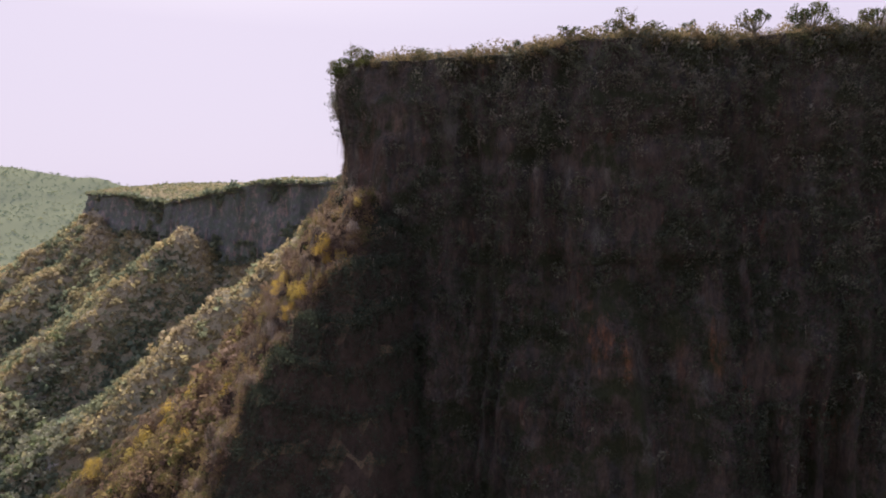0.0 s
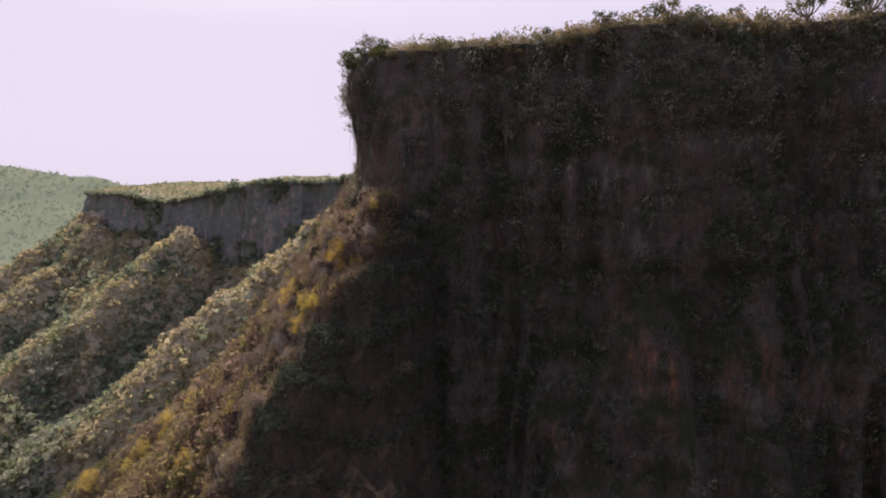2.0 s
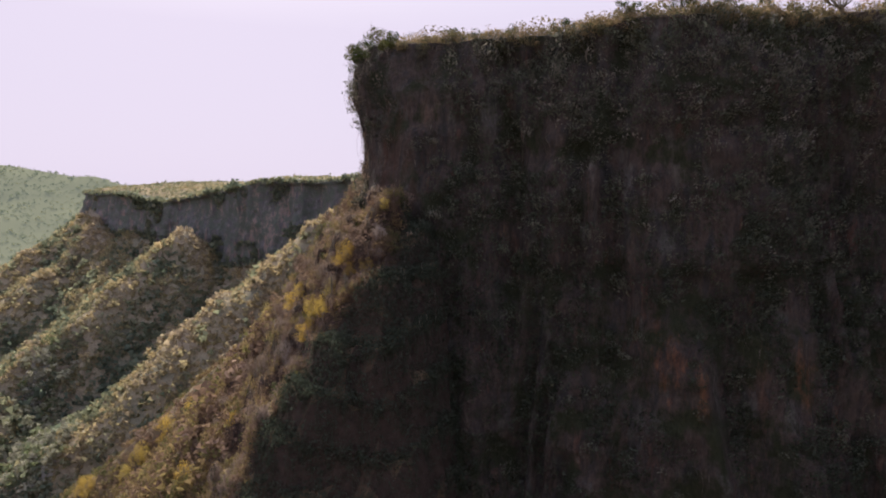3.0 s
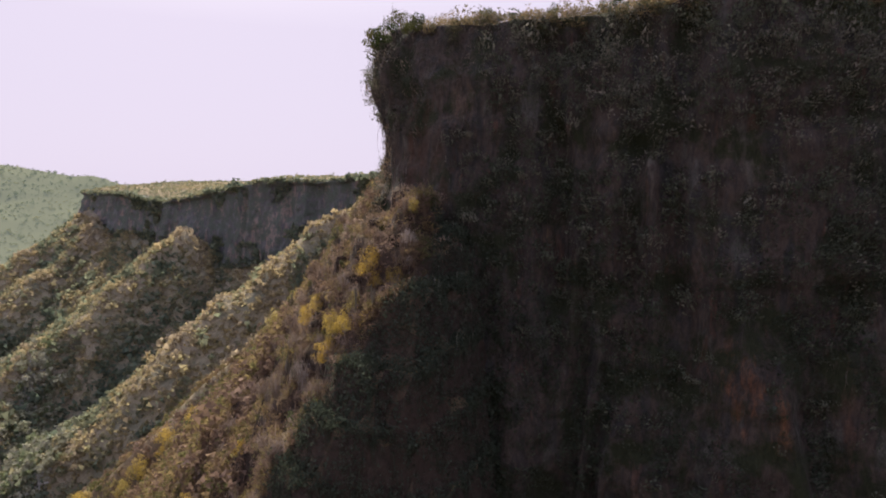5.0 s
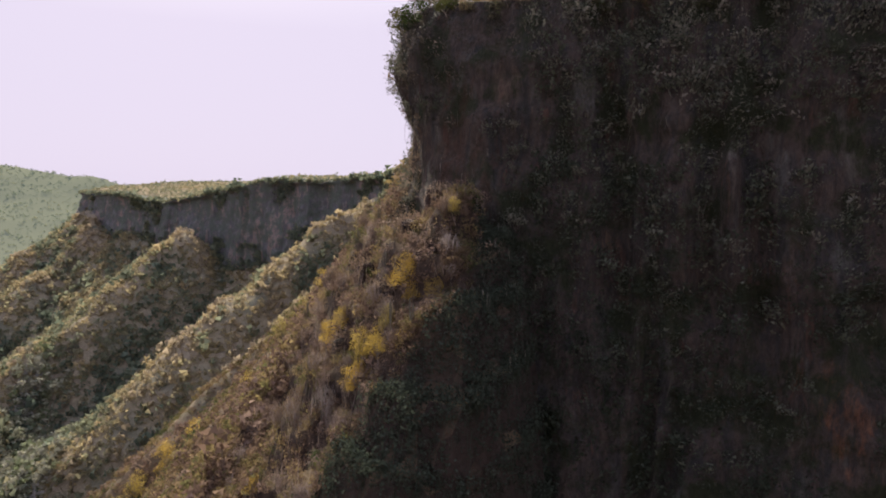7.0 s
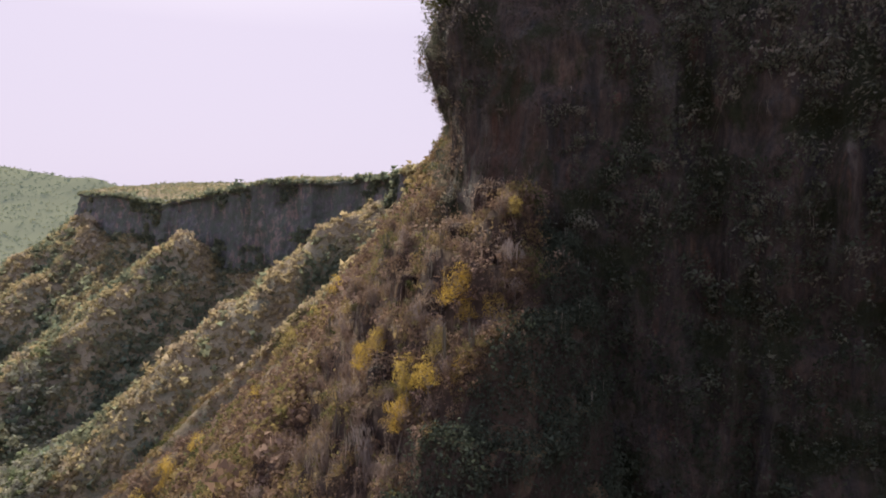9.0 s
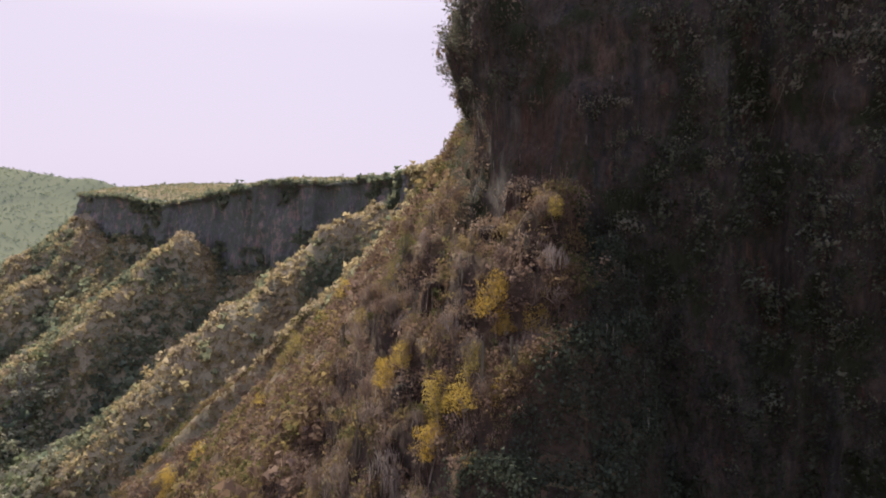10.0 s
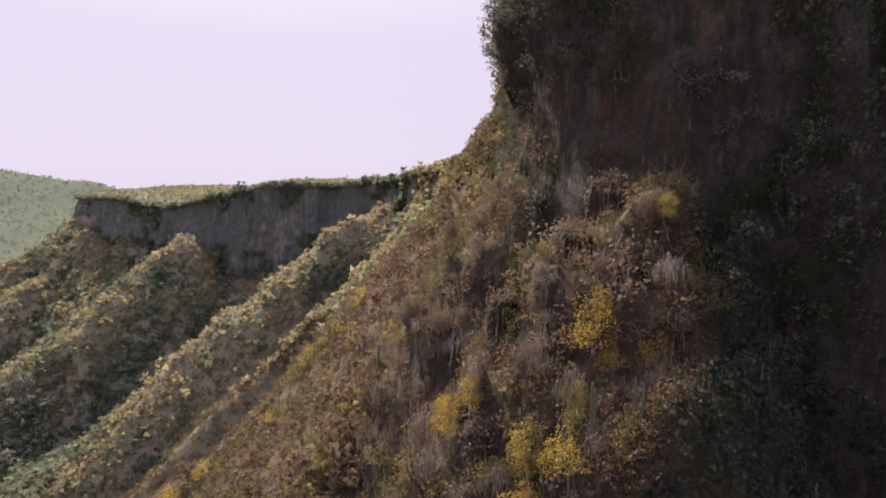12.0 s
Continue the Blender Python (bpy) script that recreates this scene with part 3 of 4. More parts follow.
def dry_shrub(h, spread, n):
    root = tagged(new("dry_shrub"), "leafless grey-brown dry shrub on the steep slope", "shrub", "dry shrubs")
    part("stem", join(*[tube(bent((0, 0, -0.4), (spread * 0.5 * math.cos(a), spread * 0.5 * math.sin(a), 0.7 * h), 4, 0.15), np.linspace(0.05, 0.015, 4), 4)
                        for a in rng.uniform(0, 6.28, 6)]), M_bark, root)
    part("crown", join(twig_brush(n, h, spread, 0.035), leaf_cloud(n, 0.3, (0, 0, 0.6 * h), (0.8 * spread, 0.8 * spread, 0.4 * h), 7, 0.11)), M_dry, root)
    return root


def ribbed_column(points, r, sides=10):
    """A fluted cactus stem with a domed top."""
    p = np.array(points, float)
    n = len(p)
    rad = np.concatenate([np.full(n - 2, r), [0.92 * r, 0.5 * r]])
    v, f = tube(p, rad, sides)
    k = np.arange(n * sides)
    centre = np.repeat(p, sides, 0)
    v[:n * sides] = centre + (v[:n * sides] - centre) * np.where(k % 2 == 0, 1.0, 0.72)[:, None]
    return v, f


def column_cactus(h, stems):
    root = tagged(new("column_cactus"), "tall columnar cactus with upright ribbed stems", "cactus", "column cacti")
    for i in range(stems):
        a, rr = rng.uniform(0, 6.28), 0.0 if i == 0 else rng.uniform(0.35, 0.8)
        top = h * (1 if i == 0 else rng.uniform(0.55, 0.95))
        x, y = rr * math.cos(a), rr * math.sin(a)
        pts = [(x * 0.2, y * 0.2, -0.6), (x * 0.7, y * 0.7, 0.25 * top), (x, y, 0.5 * top), (1.05 * x, 1.05 * y, 0.9 * top), (1.05 * x, 1.05 * y, 0.97 * top), (1.05 * x, 1.05 * y, top)]
        part("stem", ribbed_column(pts, 0.13 * rng.uniform(0.8, 1.2)), M_cactus, root)
    return root


def drooping_stem(h):
    root = tagged(new("dead_cactus"), "bleached dead cactus stems that arch and droop", "cactus", "dead cacti")
    for _ in range(5):
        a, r = rng.uniform(0, 6.28), rng.uniform(0.5, 1.3)
        t = np.linspace(0, 1, 9)
        pts = np.stack([np.cos(a) * r * t, np.sin(a) * r * t, h * rng.uniform(0.6, 1.0) * np.sin(np.pi * (0.05 + 0.8 * t)) - 0.5], 1)
        part("stem", tube(pts, np.linspace(0.04, 0.015, 9), 6), M_dead, root)
    return root


# ---- scattering ----
def scatter_mesh(name, templates, places, scales, tones, mat, label, category, tilt=None):
    """Many small plants as one mesh: each a turned and scaled template."""
    n = len(places)
    kind = rng.integers(0, len(templates), n)
    turn = rng.uniform(0, 2 * np.pi, n)
    vs, fs, ts, k = [], [], [], 0
    for i, (v, f) in enumerate(templates):
        sel = np.where(kind == i)[0]
        if not len(sel):
            continue
        c, s = np.cos(turn[sel])[:, None], np.sin(turn[sel])[:, None]
        sc = scales[sel][:, None]
        w = np.stack([(v[None, :, 0] * c - v[None, :, 1] * s) * sc, (v[None, :, 0] * s + v[None, :, 1] * c) * sc, v[None, :, 2] * sc], -1)
        if tilt is not None:
            w = w + tilt[sel][:, None, :] * (v[None, :, 2:] * sc[..., None])
        w = w + places[sel][:, None, :]
        m = len(v)
        vs.append(w.reshape(-1, 3))
        fs.append((f[None] + (np.arange(len(sel)) * m)[:, None, None] + k).reshape(-1, f.shape[1]))
        ts.append(np.repeat(tones[sel], m))
        k += m * len(sel)
    ob = mesh_object(name, np.vstack(vs), np.vstack(fs), mat, False, np.concatenate(ts))
    return tagged(ob, label, category, kind="stuff")


def on_ground(n, x0, x1, y0, y1, keep, steep=False):
    """Random places on the ground in a box, where keep(x, y, rim distance, rim numbers) holds."""
    x, y = rng.uniform(x0, x1, n), rng.uniform(y0, y1, n)
    d, r, _ = rim_frame(x, y)
    ok = keep(x, y, d, r)
    x, y, d = x[ok], y[ok], d[ok]
    if steep:
        here = height(x, y)
        g = np.hypot(height(x + 1, y) - here, height(x, y + 1) - here)
        ok = rng.uniform(size=len(x)) < np.sqrt(1 + g * g) / 3.5
        x, y, d = x[ok], y[ok], d[ok]
        return np.stack([x, y, here[ok]], 1), d
    return np.stack([x, y, height(x, y)], 1), d


def plant_tone(p, scale):
    return np.clip(0.5 + 0.55 * fbm(p[:, 0] / scale, p[:, 1] / scale, 8.1, 4) + 0.2 * rng.normal(size=len(p)), 0, 1)


far_templates = [leaf_cloud(15, 0.26, (0, 0, 0.5), (0.9, 0.9, 0.6), 6, 0.36) for _ in range(10)]
mid_templates = [join(leaf_cloud(29, 0.25, (0, 0, 0.6), (0.9, 0.9, 0.6), 9, 0.19), twig_brush(4, 1.2, 0.8, 0.03)) for _ in range(10)]
rim_templates = [leaf_cloud(96, 0.25, (0, 0, 0.42), (0.85, 0.85, 0.52), 10, 0.08) for _ in range(10)]
fine_templates = [join(leaf_cloud(54, 0.25, (0, 0, 0.6), (0.85, 0.85, 0.55), 9, 0.1), twig_brush(9, 1.15, 0.9, 0.018)) for _ in range(12)]

# far slopes and plateau
pts, d = on_ground(205000, -780, 60, 430, 1150, lambda x, y, d, r: (x > -0.78 * y - 70) & (x < -0.02 * y + 30) & ((d > r[:, 2] - 5) | (d < -2) & (d > -160)) & ((d > 0) | (rng.uniform(size=len(x)) < 0.6)), True)
around = sum(height(pts[:, 0] + a, pts[:, 1] + b) for a, b in ((24, 0), (-24, 0), (0, 24), (0, -24))) / 4
ridge = np.clip((pts[:, 2] - around) / 22, -0.3, 0.32)      # drier on the crests, greener in the gullies
tone = np.where(d < 0, 0.15 + 0.5 * plant_tone(pts, 50), np.clip(0.92 * plant_tone(pts, 40) + ridge, 0, 1))
scatter_mesh("far_scrub", far_templates, pts, rng.gamma(3.2, 0.75, len(pts)) * np.where(d < 0, 0.5, np.where(tone < 0.33, 1.3, 0.9)) + 0.5, tone, M_hazed_leaf, "distant dry scrub and small trees on the slopes", "scrub")
# bushes on the far cliff and its lip
Q = far_cliff_pts[:, 5:-3].reshape(-1, 3)
k = rng.integers(0, len(Q), 15000)
low = (k % (far_cliff_pts.shape[1] - 8)) / 55.0
pts = Q[k]
pts = pts[fbm(pts[:, 0] / 30, pts[:, 1] / 30, pts[:, 2] / 24, 3) + 0.9 * np.abs(low - 0.4) - 0.32 + 0.6 * (pts[:, 1] < 575) > 0.02]
lipline = far_cliff_pts[:, 4:9].reshape(-1, 3)
on_lip = lipline[rng.integers(0, len(lipline), 2400)]
size = np.concatenate([rng.gamma(4, 0.65, len(pts)) + 0.7, np.minimum(rng.gamma(1.6, 1.1, 2400) + 0.4, 3.5)])
pts = np.vstack([pts, on_lip])
scatter_mesh("far_cliff_plants", far_templates, pts, size * np.where(pts[:, 1] < 520, 0.45, 1.0), np.where(pts[:, 1] < 575, 0.4, 0.0) + np.where(np.arange(len(pts)) < len(pts) - 2400, 0.35, 0.5) * rng.uniform(size=len(pts)), M_hazed_leaf, "dark bushes on the distant cliff and its lip", "shrubs")
# mid slope
pts, d = on_ground(42000, -380, 10, 180, 445, lambda x, y, d, r: ((d > 1) | (d < -1) & (d > -40)) & (x > -0.75 * y - 50) & (x < -0.02 * y + 8), True)
scatter_mesh("slope_scrub", mid_templates, pts, rng.gamma(4, 0.38, len(pts)) + 0.85, plant_tone(pts, 22), M_mid_leaf, "dense dry scrub in brown, ochre and olive on the slope", "scrub")
# the spur below the bluff
pts, d = on_ground(42000, -110, 25, 40, 190, lambda x, y, d, r: (d > 1) & (y > 75 + 0.2 * np.abs(x)), True)
low = pts[(pts[:, 2] < -76) & (pts[:, 2] > -135) & (pts[:, 0] < -34)]
more, _ = on_ground(5500, -105, -46, 130, 186, lambda x, y, d, r: d > 2, True)
low = np.vstack([low, more])
scatter_mesh("low_scrub", mid_templates, low, rng.gamma(3, 0.4, len(low)) + 0.5, plant_tone(low, 14), M_mid_leaf, "dry scrub low on the spur", "scrub")
pts = pts[pts[:, 2] > -78]
SPUR_PLANTS = pts
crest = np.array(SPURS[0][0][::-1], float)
# right of the crest: plants that get shade-dark leaf colours
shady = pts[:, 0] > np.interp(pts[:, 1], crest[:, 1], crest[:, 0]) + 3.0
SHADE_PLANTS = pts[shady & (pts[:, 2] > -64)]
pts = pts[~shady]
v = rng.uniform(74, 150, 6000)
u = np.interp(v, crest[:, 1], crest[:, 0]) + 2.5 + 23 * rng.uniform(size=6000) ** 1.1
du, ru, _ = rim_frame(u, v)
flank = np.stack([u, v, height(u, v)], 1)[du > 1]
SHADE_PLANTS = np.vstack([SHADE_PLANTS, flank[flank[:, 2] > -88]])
scatter_mesh("spur_scrub", fine_templates, pts, np.minimum(rng.gamma(2.2, 0.45, len(pts)) + 0.45, 2.2), plant_tone(pts, 12), M_mid_leaf, "thick grey-brown and olive scrub on the steep spur", "scrub")
v = rng.uniform(108, 137, 800)
u = np.interp(v, crest[:, 1], crest[:, 0]) + rng.uniform(-1.5, 2.2, 800)
pts = np.stack([u, v, height(u, v)], 1)
scatter_mesh("crest_scrub", fine_templates, pts, np.minimum(rng.gamma(2.2, 0.3, len(pts)) + 0.35, 1.4), plant_tone(pts, 9), M_mid_leaf, "brown and olive scrub along the spur's crest", "scrub")
# distant hills
x, y = rng.uniform(-2700, 300, 17000), rng.uniform(1180, 2250, 17000)
ok = (x > -0.8 * y - 70) & (x < -0.25 * y)
pts = np.stack([x, y, hill_height(x, y)], 1)[ok]
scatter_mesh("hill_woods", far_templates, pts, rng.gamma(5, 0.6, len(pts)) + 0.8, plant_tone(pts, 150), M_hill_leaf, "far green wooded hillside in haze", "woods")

# near cliff face
P = near_cliff_pts[:, 11:-20]
N = np.cross(np.gradient(P, axis=0), np.gradient(P, axis=1))
N /= np.linalg.norm(N, axis=2)[..., None] + 1e-9
N *= np.sign((N[..., :2] * line_normals(spline(RIM_ROWS[0:12], 0.9))[:, None, :]).sum(-1))[..., None]


IN_VIEW = np.where((P[:, 0, 0] < 112) & (P[:, 0, 1] < 225))[0]


def on_cliff(n, keep):
    i, j = IN_VIEW[rng.integers(0, len(IN_VIEW), n)], rng.integers(0, P.shape[1], n)
    p, q = P[i, j], N[i, j]
    ok = keep(p)
    return p[ok], q[ok]


def bare(p):
    """Where the rock shows: at the corner's foot and in a few panels."""
    out = 1.5 * np.exp(-(((p[:, 0] + 19) / 8) ** 4 + ((p[:, 1] - 154) / 15) ** 4 + ((p[:, 2] - 8) / 15) ** 4))
    for x, z, w, h in ((30, -26, 3, 7), (38.5, -31, 2.5, 8), (54, -30, 2.2, 7), (61, -33, 2.2, 7), (46, -30, 2, 8), (22, -12, 3, 9), (33, 6, 2.4, 4), (19, 1, 1.6, 8), (-10, 18, 5, 3), (5, -5, 4, 2), (29, -52, 3, 6)):
        out = np.maximum(out, 1.3 * np.exp(-(((p[:, 0] - x) / w) ** 2 + ((p[:, 2] - z) / h) ** 2)))
    return out


tuft = [join(leaf_cloud(29, 0.28, (0, 0, 0.25), (0.9, 0.9, 0.85), 6, 0.135), twig_brush(5, -1.8, 0.45, 0.025)) for _ in range(10)]
small_tuft = [join(leaf_cloud(36, 0.28, (0, 0, 0.2), (0.85, 0.85, 0.85), 6, 0.105), twig_brush(9, -2.0, 0.45, 0.02)) for _ in range(10)]


def planted(p):
    return (fbm(p[:, 0] / 6, p[:, 1] / 6, p[:, 2] / 11, 3) - 0.55 * bare(p) + 0.001 * (p[:, 2] - 5) + 0.35 * ((p[:, 0] < -14) & (p[:, 2] > 14)) > -0.32) & (p[:, 2] > -66) & (p[:, 0] < 108)


def cliff_tone(p):
    # random tone, paler up the cliff and darker towards low x
    return np.clip(rng.beta(1.0, 1.9, len(p)) + 0.3 * fbm(p[:, 0] / 6, p[:, 1] / 6, p[:, 2] / 6, 3) + np.clip(p[:, 2] / 90, -0.28, 0.28) - 0.02 - 0.3 * np.clip((6 - p[:, 0]) / 10, 0, 1), 0, 0.96)


pts, nrm = on_cliff(7000, lambda p: planted(p) & (p[:, 0] < -3))
scatter_mesh("corner_plants", small_tuft, pts, np.minimum(rng.gamma(2.4, 0.4, len(pts)) + 0.35, 2.4) * np.where(pts[:, 1] > 163, 0.6, 1.0), np.minimum(cliff_tone(pts) + 0.1, 1), M_corner_leaf, "dark dry shrubs and vines on the bluff's corner", "shrubs", 0.7 * nrm)
pts, nrm = on_cliff(20000, lambda p: planted(p) & (p[:, 0] > -6))
scatter_mesh("cliff_plants", tuft, pts, np.minimum(rng.gamma(2.4, 0.42, len(pts)) + 0.35, 2.3), cliff_tone(pts), M_cliff_leaf, "dark shrubs and hanging plants rooted in the cliff", "shrubs", 0.7 * nrm)

pts, nrm = on_cliff(2600, lambda p: planted(p) & (fbm(p[:, 0] / 9, p[:, 1] / 9, p[:, 2] / 5, 3) > 0.02) & (p[:, 2] > -45))
scatter_mesh("ledge_bushes", rim_templates, pts + 0.5 * nrm, np.minimum(rng.gamma(3, 0.45, len(pts)) + 0.8, 3.2), np.clip(rng.uniform(0.1, 0.75, len(pts)) + np.clip(pts[:, 2] / 120, -0.2, 0.2), 0, 1), M_cliff_leaf, "dull green bushes on the ledges of the cliff", "bushes", 0.5 * nrm)

pts, nrm = on_cliff(9000, lambda p: (p[:, 0] < -20) & (p[:, 1] > 156) & (p[:, 1] < 186) & (p[:, 2] < 15) & (p[:, 2] > -6))
scatter_mesh("corner_drapes", small_tuft, pts[:1300], rng.gamma(3, 0.24, len(pts[:1300])) + 0.3, rng.uniform(0.1, 1.0, len(pts[:1300])), M_strand_mass, "dry tan plants draped down the bluff's sunlit edge", "shrubs", 0.4 * nrm[:1300])

# tones held near the darkest, so the flank's shade is partly leaf colour
scatter_mesh("shade_scrub", small_tuft, SHADE_PLANTS, np.minimum(rng.gamma(4, 0.33, len(SHADE_PLANTS)) + 0.4, 2.2), 0.25 * rng.beta(1.0, 3.0, len(SHADE_PLANTS)), M_cliff_leaf, "scrub on the shaded side of the spur, its leaves coloured darker for the shade", "shrubs")


def hanging_root(n):
    """Bleached roots and stems that hang down the rock."""
    out = []
    for _ in range(n):
        x, y, h = rng.normal() * 0.4, rng.normal() * 0.4, rng.uniform(0.8, 1.6)
        out.append(tube(bent((x, y, 0), (x + 0.15 * rng.normal(), y + 0.2 * rng.normal(), -h), 4, 0.05), np.linspace(0.011, 0.004, 4), 3, False))
    return join(*out)


pts, nrm = on_cliff(130, lambda p: (p[:, 2] > -70) & (fbm(p[:, 0] / 12, p[:, 1] / 12, 0 * p[:, 0], 2) > -0.2))
scatter_mesh("hanging_roots", [hanging_root(3) for _ in range(6)], pts + 0.35 * nrm, rng.gamma(5, 0.3, len(pts)) + 0.4, rng.uniform(0.0, 0.6, len(pts)), M_root, "pale dead stems and roots hanging on the rock", "roots")

# scrub on the low bank behind the bluff
bank = near_cliff_pts[(near_cliff_pts[:, 12, 1] > 178)][:, 9:-14].reshape(-1, 3)
pts = bank[rng.integers(0, len(bank), 4200)]
scatter_mesh("bank_scrub", mid_templates, pts, rng.gamma(4, 0.3, len(pts)) + 0.5, plant_tone(pts, 14), M_mid_leaf, "dry brown scrub on the bank behind the bluff", "scrub")

# bushes that spill over the edge
i, j = IN_VIEW[rng.integers(0, len(IN_VIEW), 1900)], (9 * rng.beta(1, 2.2, 1900)).astype(int)
clump = fbm(P[i, 0, 0] / 4.5, P[i, 0, 1] / 4.5, 3.1, 3) > -0.08 + 0.05 * j
clump &= P[i, 0, 0] > -16
i, j = i[clump], j[clump]
scatter_mesh("edge_scrub", rim_templates, P[i, j], rng.gamma(4, 0.26, len(i)) + 0.4, rng.uniform(0.0, 0.6, len(i)) * (j < 2) + rng.uniform(0, 0.22, len(i)), M_rim_leaf, "olive and straw-coloured bushes that spill over the cliff's edge", "scrub", 0.5 * N[i, j])

# the rim: dry grass and bushes
blade = [twig_brush(26, 0.9, 0.6, 0.025) for _ in range(5)]


def on_rim(n, out, inn, y_max=215):
    """Places along the near rim, from out to inn metres in from the edge."""
    line = spline(RIM_ROWS[0:11], 1.0)
    nr = line_normals(line)
    i = rng.integers(0, len(line), n)
    d = rng.uniform(out, inn, n)
    p = line[i, :2] - nr[i] * d[:, None]
    ok = (p[:, 1] > 100) & (p[:, 1] < y_max) & (p[:, 0] < 150) & ((p[:, 0] > -15) | (d > 5))
    z = line[i, 2] + 0.2 * np.maximum(d, 0) + 0.1
    deep = d > 12
    q = np.stack([p[:, 0], p[:, 1], np.where(deep, height(p[:, 0], p[:, 1]), z)], 1)
    return q[ok]


pts = on_rim(3600, 0.5, 26)
scatter_mesh("rim_grass", blade, pts, rng.uniform(0.4, 0.95, len(pts)), rng.uniform(0, 1, len(pts)), M_grass, "dry golden grass along the cliff's rim", "grass")
pts = on_rim(2300, -1.5, 20)
scatter_mesh("rim_scrub", rim_templates, pts, (rng.gamma(4, 0.36, len(pts)) + 0.5) * (1 + 0.5 * vnoise(pts[:, 0] / 9, pts[:, 1] / 9)), 0.15 + 0.85 * plant_tone(pts, 10), M_rim_leaf, "low olive and straw-coloured bushes on the rim", "scrub")

pts = on_rim(1700, -1.2, 4)
scatter_mesh("rim_bushes", rim_templates, pts, rng.gamma(3.5, 0.4, len(pts)) + 0.4, 0.1 + 0.8 * plant_tone(pts, 7), M_rim_leaf, "golden-brown bushes along the cliff's edge", "bushes")

# valley floor: pale trees along the stream
t = rng.uniform(0, 1, 420)
px = -300 - 85 * t + rng.normal(size=420) * 14
py = 470 + 135 * t + rng.normal(size=420) * 14
pts = np.stack([px, py, height(px, py)], 1)
scatter_mesh("pale_trees", [leaf_cloud(60, 0.26, (0, 0, 0.8), (0.9, 0.9, 0.7), 8, 0.22) for _ in range(6)], pts, rng.gamma(8, 0.5, 420) + 1, rng.uniform(0, 1, 420), M_pale, "pale grey-green trees along the valley bottom", "trees")
w = np.linspace(0, 1, 40)
sx, sy = -300 - 85 * w + 6 * np.sin(14 * w), 470 + 135 * w
bed = np.stack([np.stack([sx + o, sy, height(sx + o, sy) + 0.8 - 0.012 * o * o], -1) for o in (-9, -5, -2, 2, 5, 9)], 1)
tagged(grid_object("stream_bed", bed, M_stone), "pale dry stream bed of boulders", "stream", kind="structure")


# ---- single plants ----
def settle(x, y):
    return float(height([x], [y])[0])


def placed(kinds, spots, group=""):
    """Copies of the kinds at x, y, z, size."""
    for k, (x, y, z, s) in enumerate(spots):
        ob = kinds[k % len(kinds)]
        m = pose(x, y, z, rng.uniform(-6, 6), rng.uniform(-6, 6), rng.uniform(0, 360)) @ Matrix.Scale(s / ob.scale[0], 4)
        if not ob.get("used"):
            ob["used"] = 1
            ob.matrix_basis = m
        else:
            copy_thing(ob, m)


YELLOW = [(-17.9, 135.0, -1.7, 2.4), (-25.0, 131.6, -12.4, 4.5), (-20.4, 129.2, -14.3, 3.8), (-23.5, 130.3, -13.6, 2.5), (-34.0, 136.8, -18.4, 3.0),
    (-36.2, 138.7, -21.6, 4.0), (-26.8, 127.7, -16.8, 3.0), (-29.6, 128.3, -21.0, 4.0), (-27.6, 125.8, -20.9, 4.2), (-23.6, 124.5, -19.6, 3.7),
    (-30.9, 126.3, -24.8, 3.9), (-10.8, 138.4, -12.6, 2.0), (-63.9, 247.6, -38.0, 6.4), (-74.3, 261.9, -47.5, 7.0), (-57.4, 249.5, -28.0, 5.6),
    (-68.5, 255.0, -42.0, 5.0), (-46.5, 204.9, -26.6, 3.6), (-81.0, 247.0, -59.5, 5.0), (-121.7, 278.5, -99.0, 9.0), (-131.3, 271.4, -110.5, 10.0),
    (-153.1, 269.9, -122.5, 10.0), (-134.2, 266.9, -116.0, 8.0), (-113.7, 283.5, -90.5, 7.5), (-121.0, 273.0, -102.0, 7.0), (-58.2, 140.1, -55.8, 4.0),
    (-46.9, 135.7, -42.6, 3.2), (-30.5, 129.8, -22.4, 3.2)]
yellow = [yellow_bush(M_yellow) for _ in range(5)]
placed(yellow, [(x, y, z + 0.15 * h, 1.15 * h) for x, y, z, h in YELLOW])

RIM_TREES = [(-22.1, 169.0, 34.5, 7.0), (-5.2, 152.4, 33.2, 3.4), (6.2, 149.1, 33.2, 3.0), (38.3, 136.0, 33.9, 6.6), (35.4, 136.5, 33.8, 4.9), 
    (43.3, 136.5, 34.2, 4.2), (82.3, 138.3, 35.6, 5.3), (88.7, 137.0, 35.7, 4.7), (16.4, 145.4, 33.3, 3.3), (76.1, 139.8, 35.5, 5.7)]
rim_tree = [broad_tree("rim_tree", "dark thin-crowned tree standing on the cliff's rim", 1.0, 0.5, M_green, 700, 0.035) for _ in range(4)]
for ob in rim_tree:
    tagged(ob, group="trees on the rim")
corner_tree = broad_tree("corner_tree", "big dark leafy tree that leans over the bluff's corner", 1.0, 0.62, M_green, 1900, 0.03)
placed([corner_tree], [(-26.8, 168.5, 29.4, 7.4), (-24.2, 160.5, 29.4, 6.0), (-19.0, 156.0, 30.6, 4.8)])
RIM_TREES += [(-18.5, 157.5, 32.4, 4.6), (52.0, 139.0, 34.6, 4.2), (58.0, 140.0, 34.8, 3.4)]
placed(rim_tree, RIM_TREES)

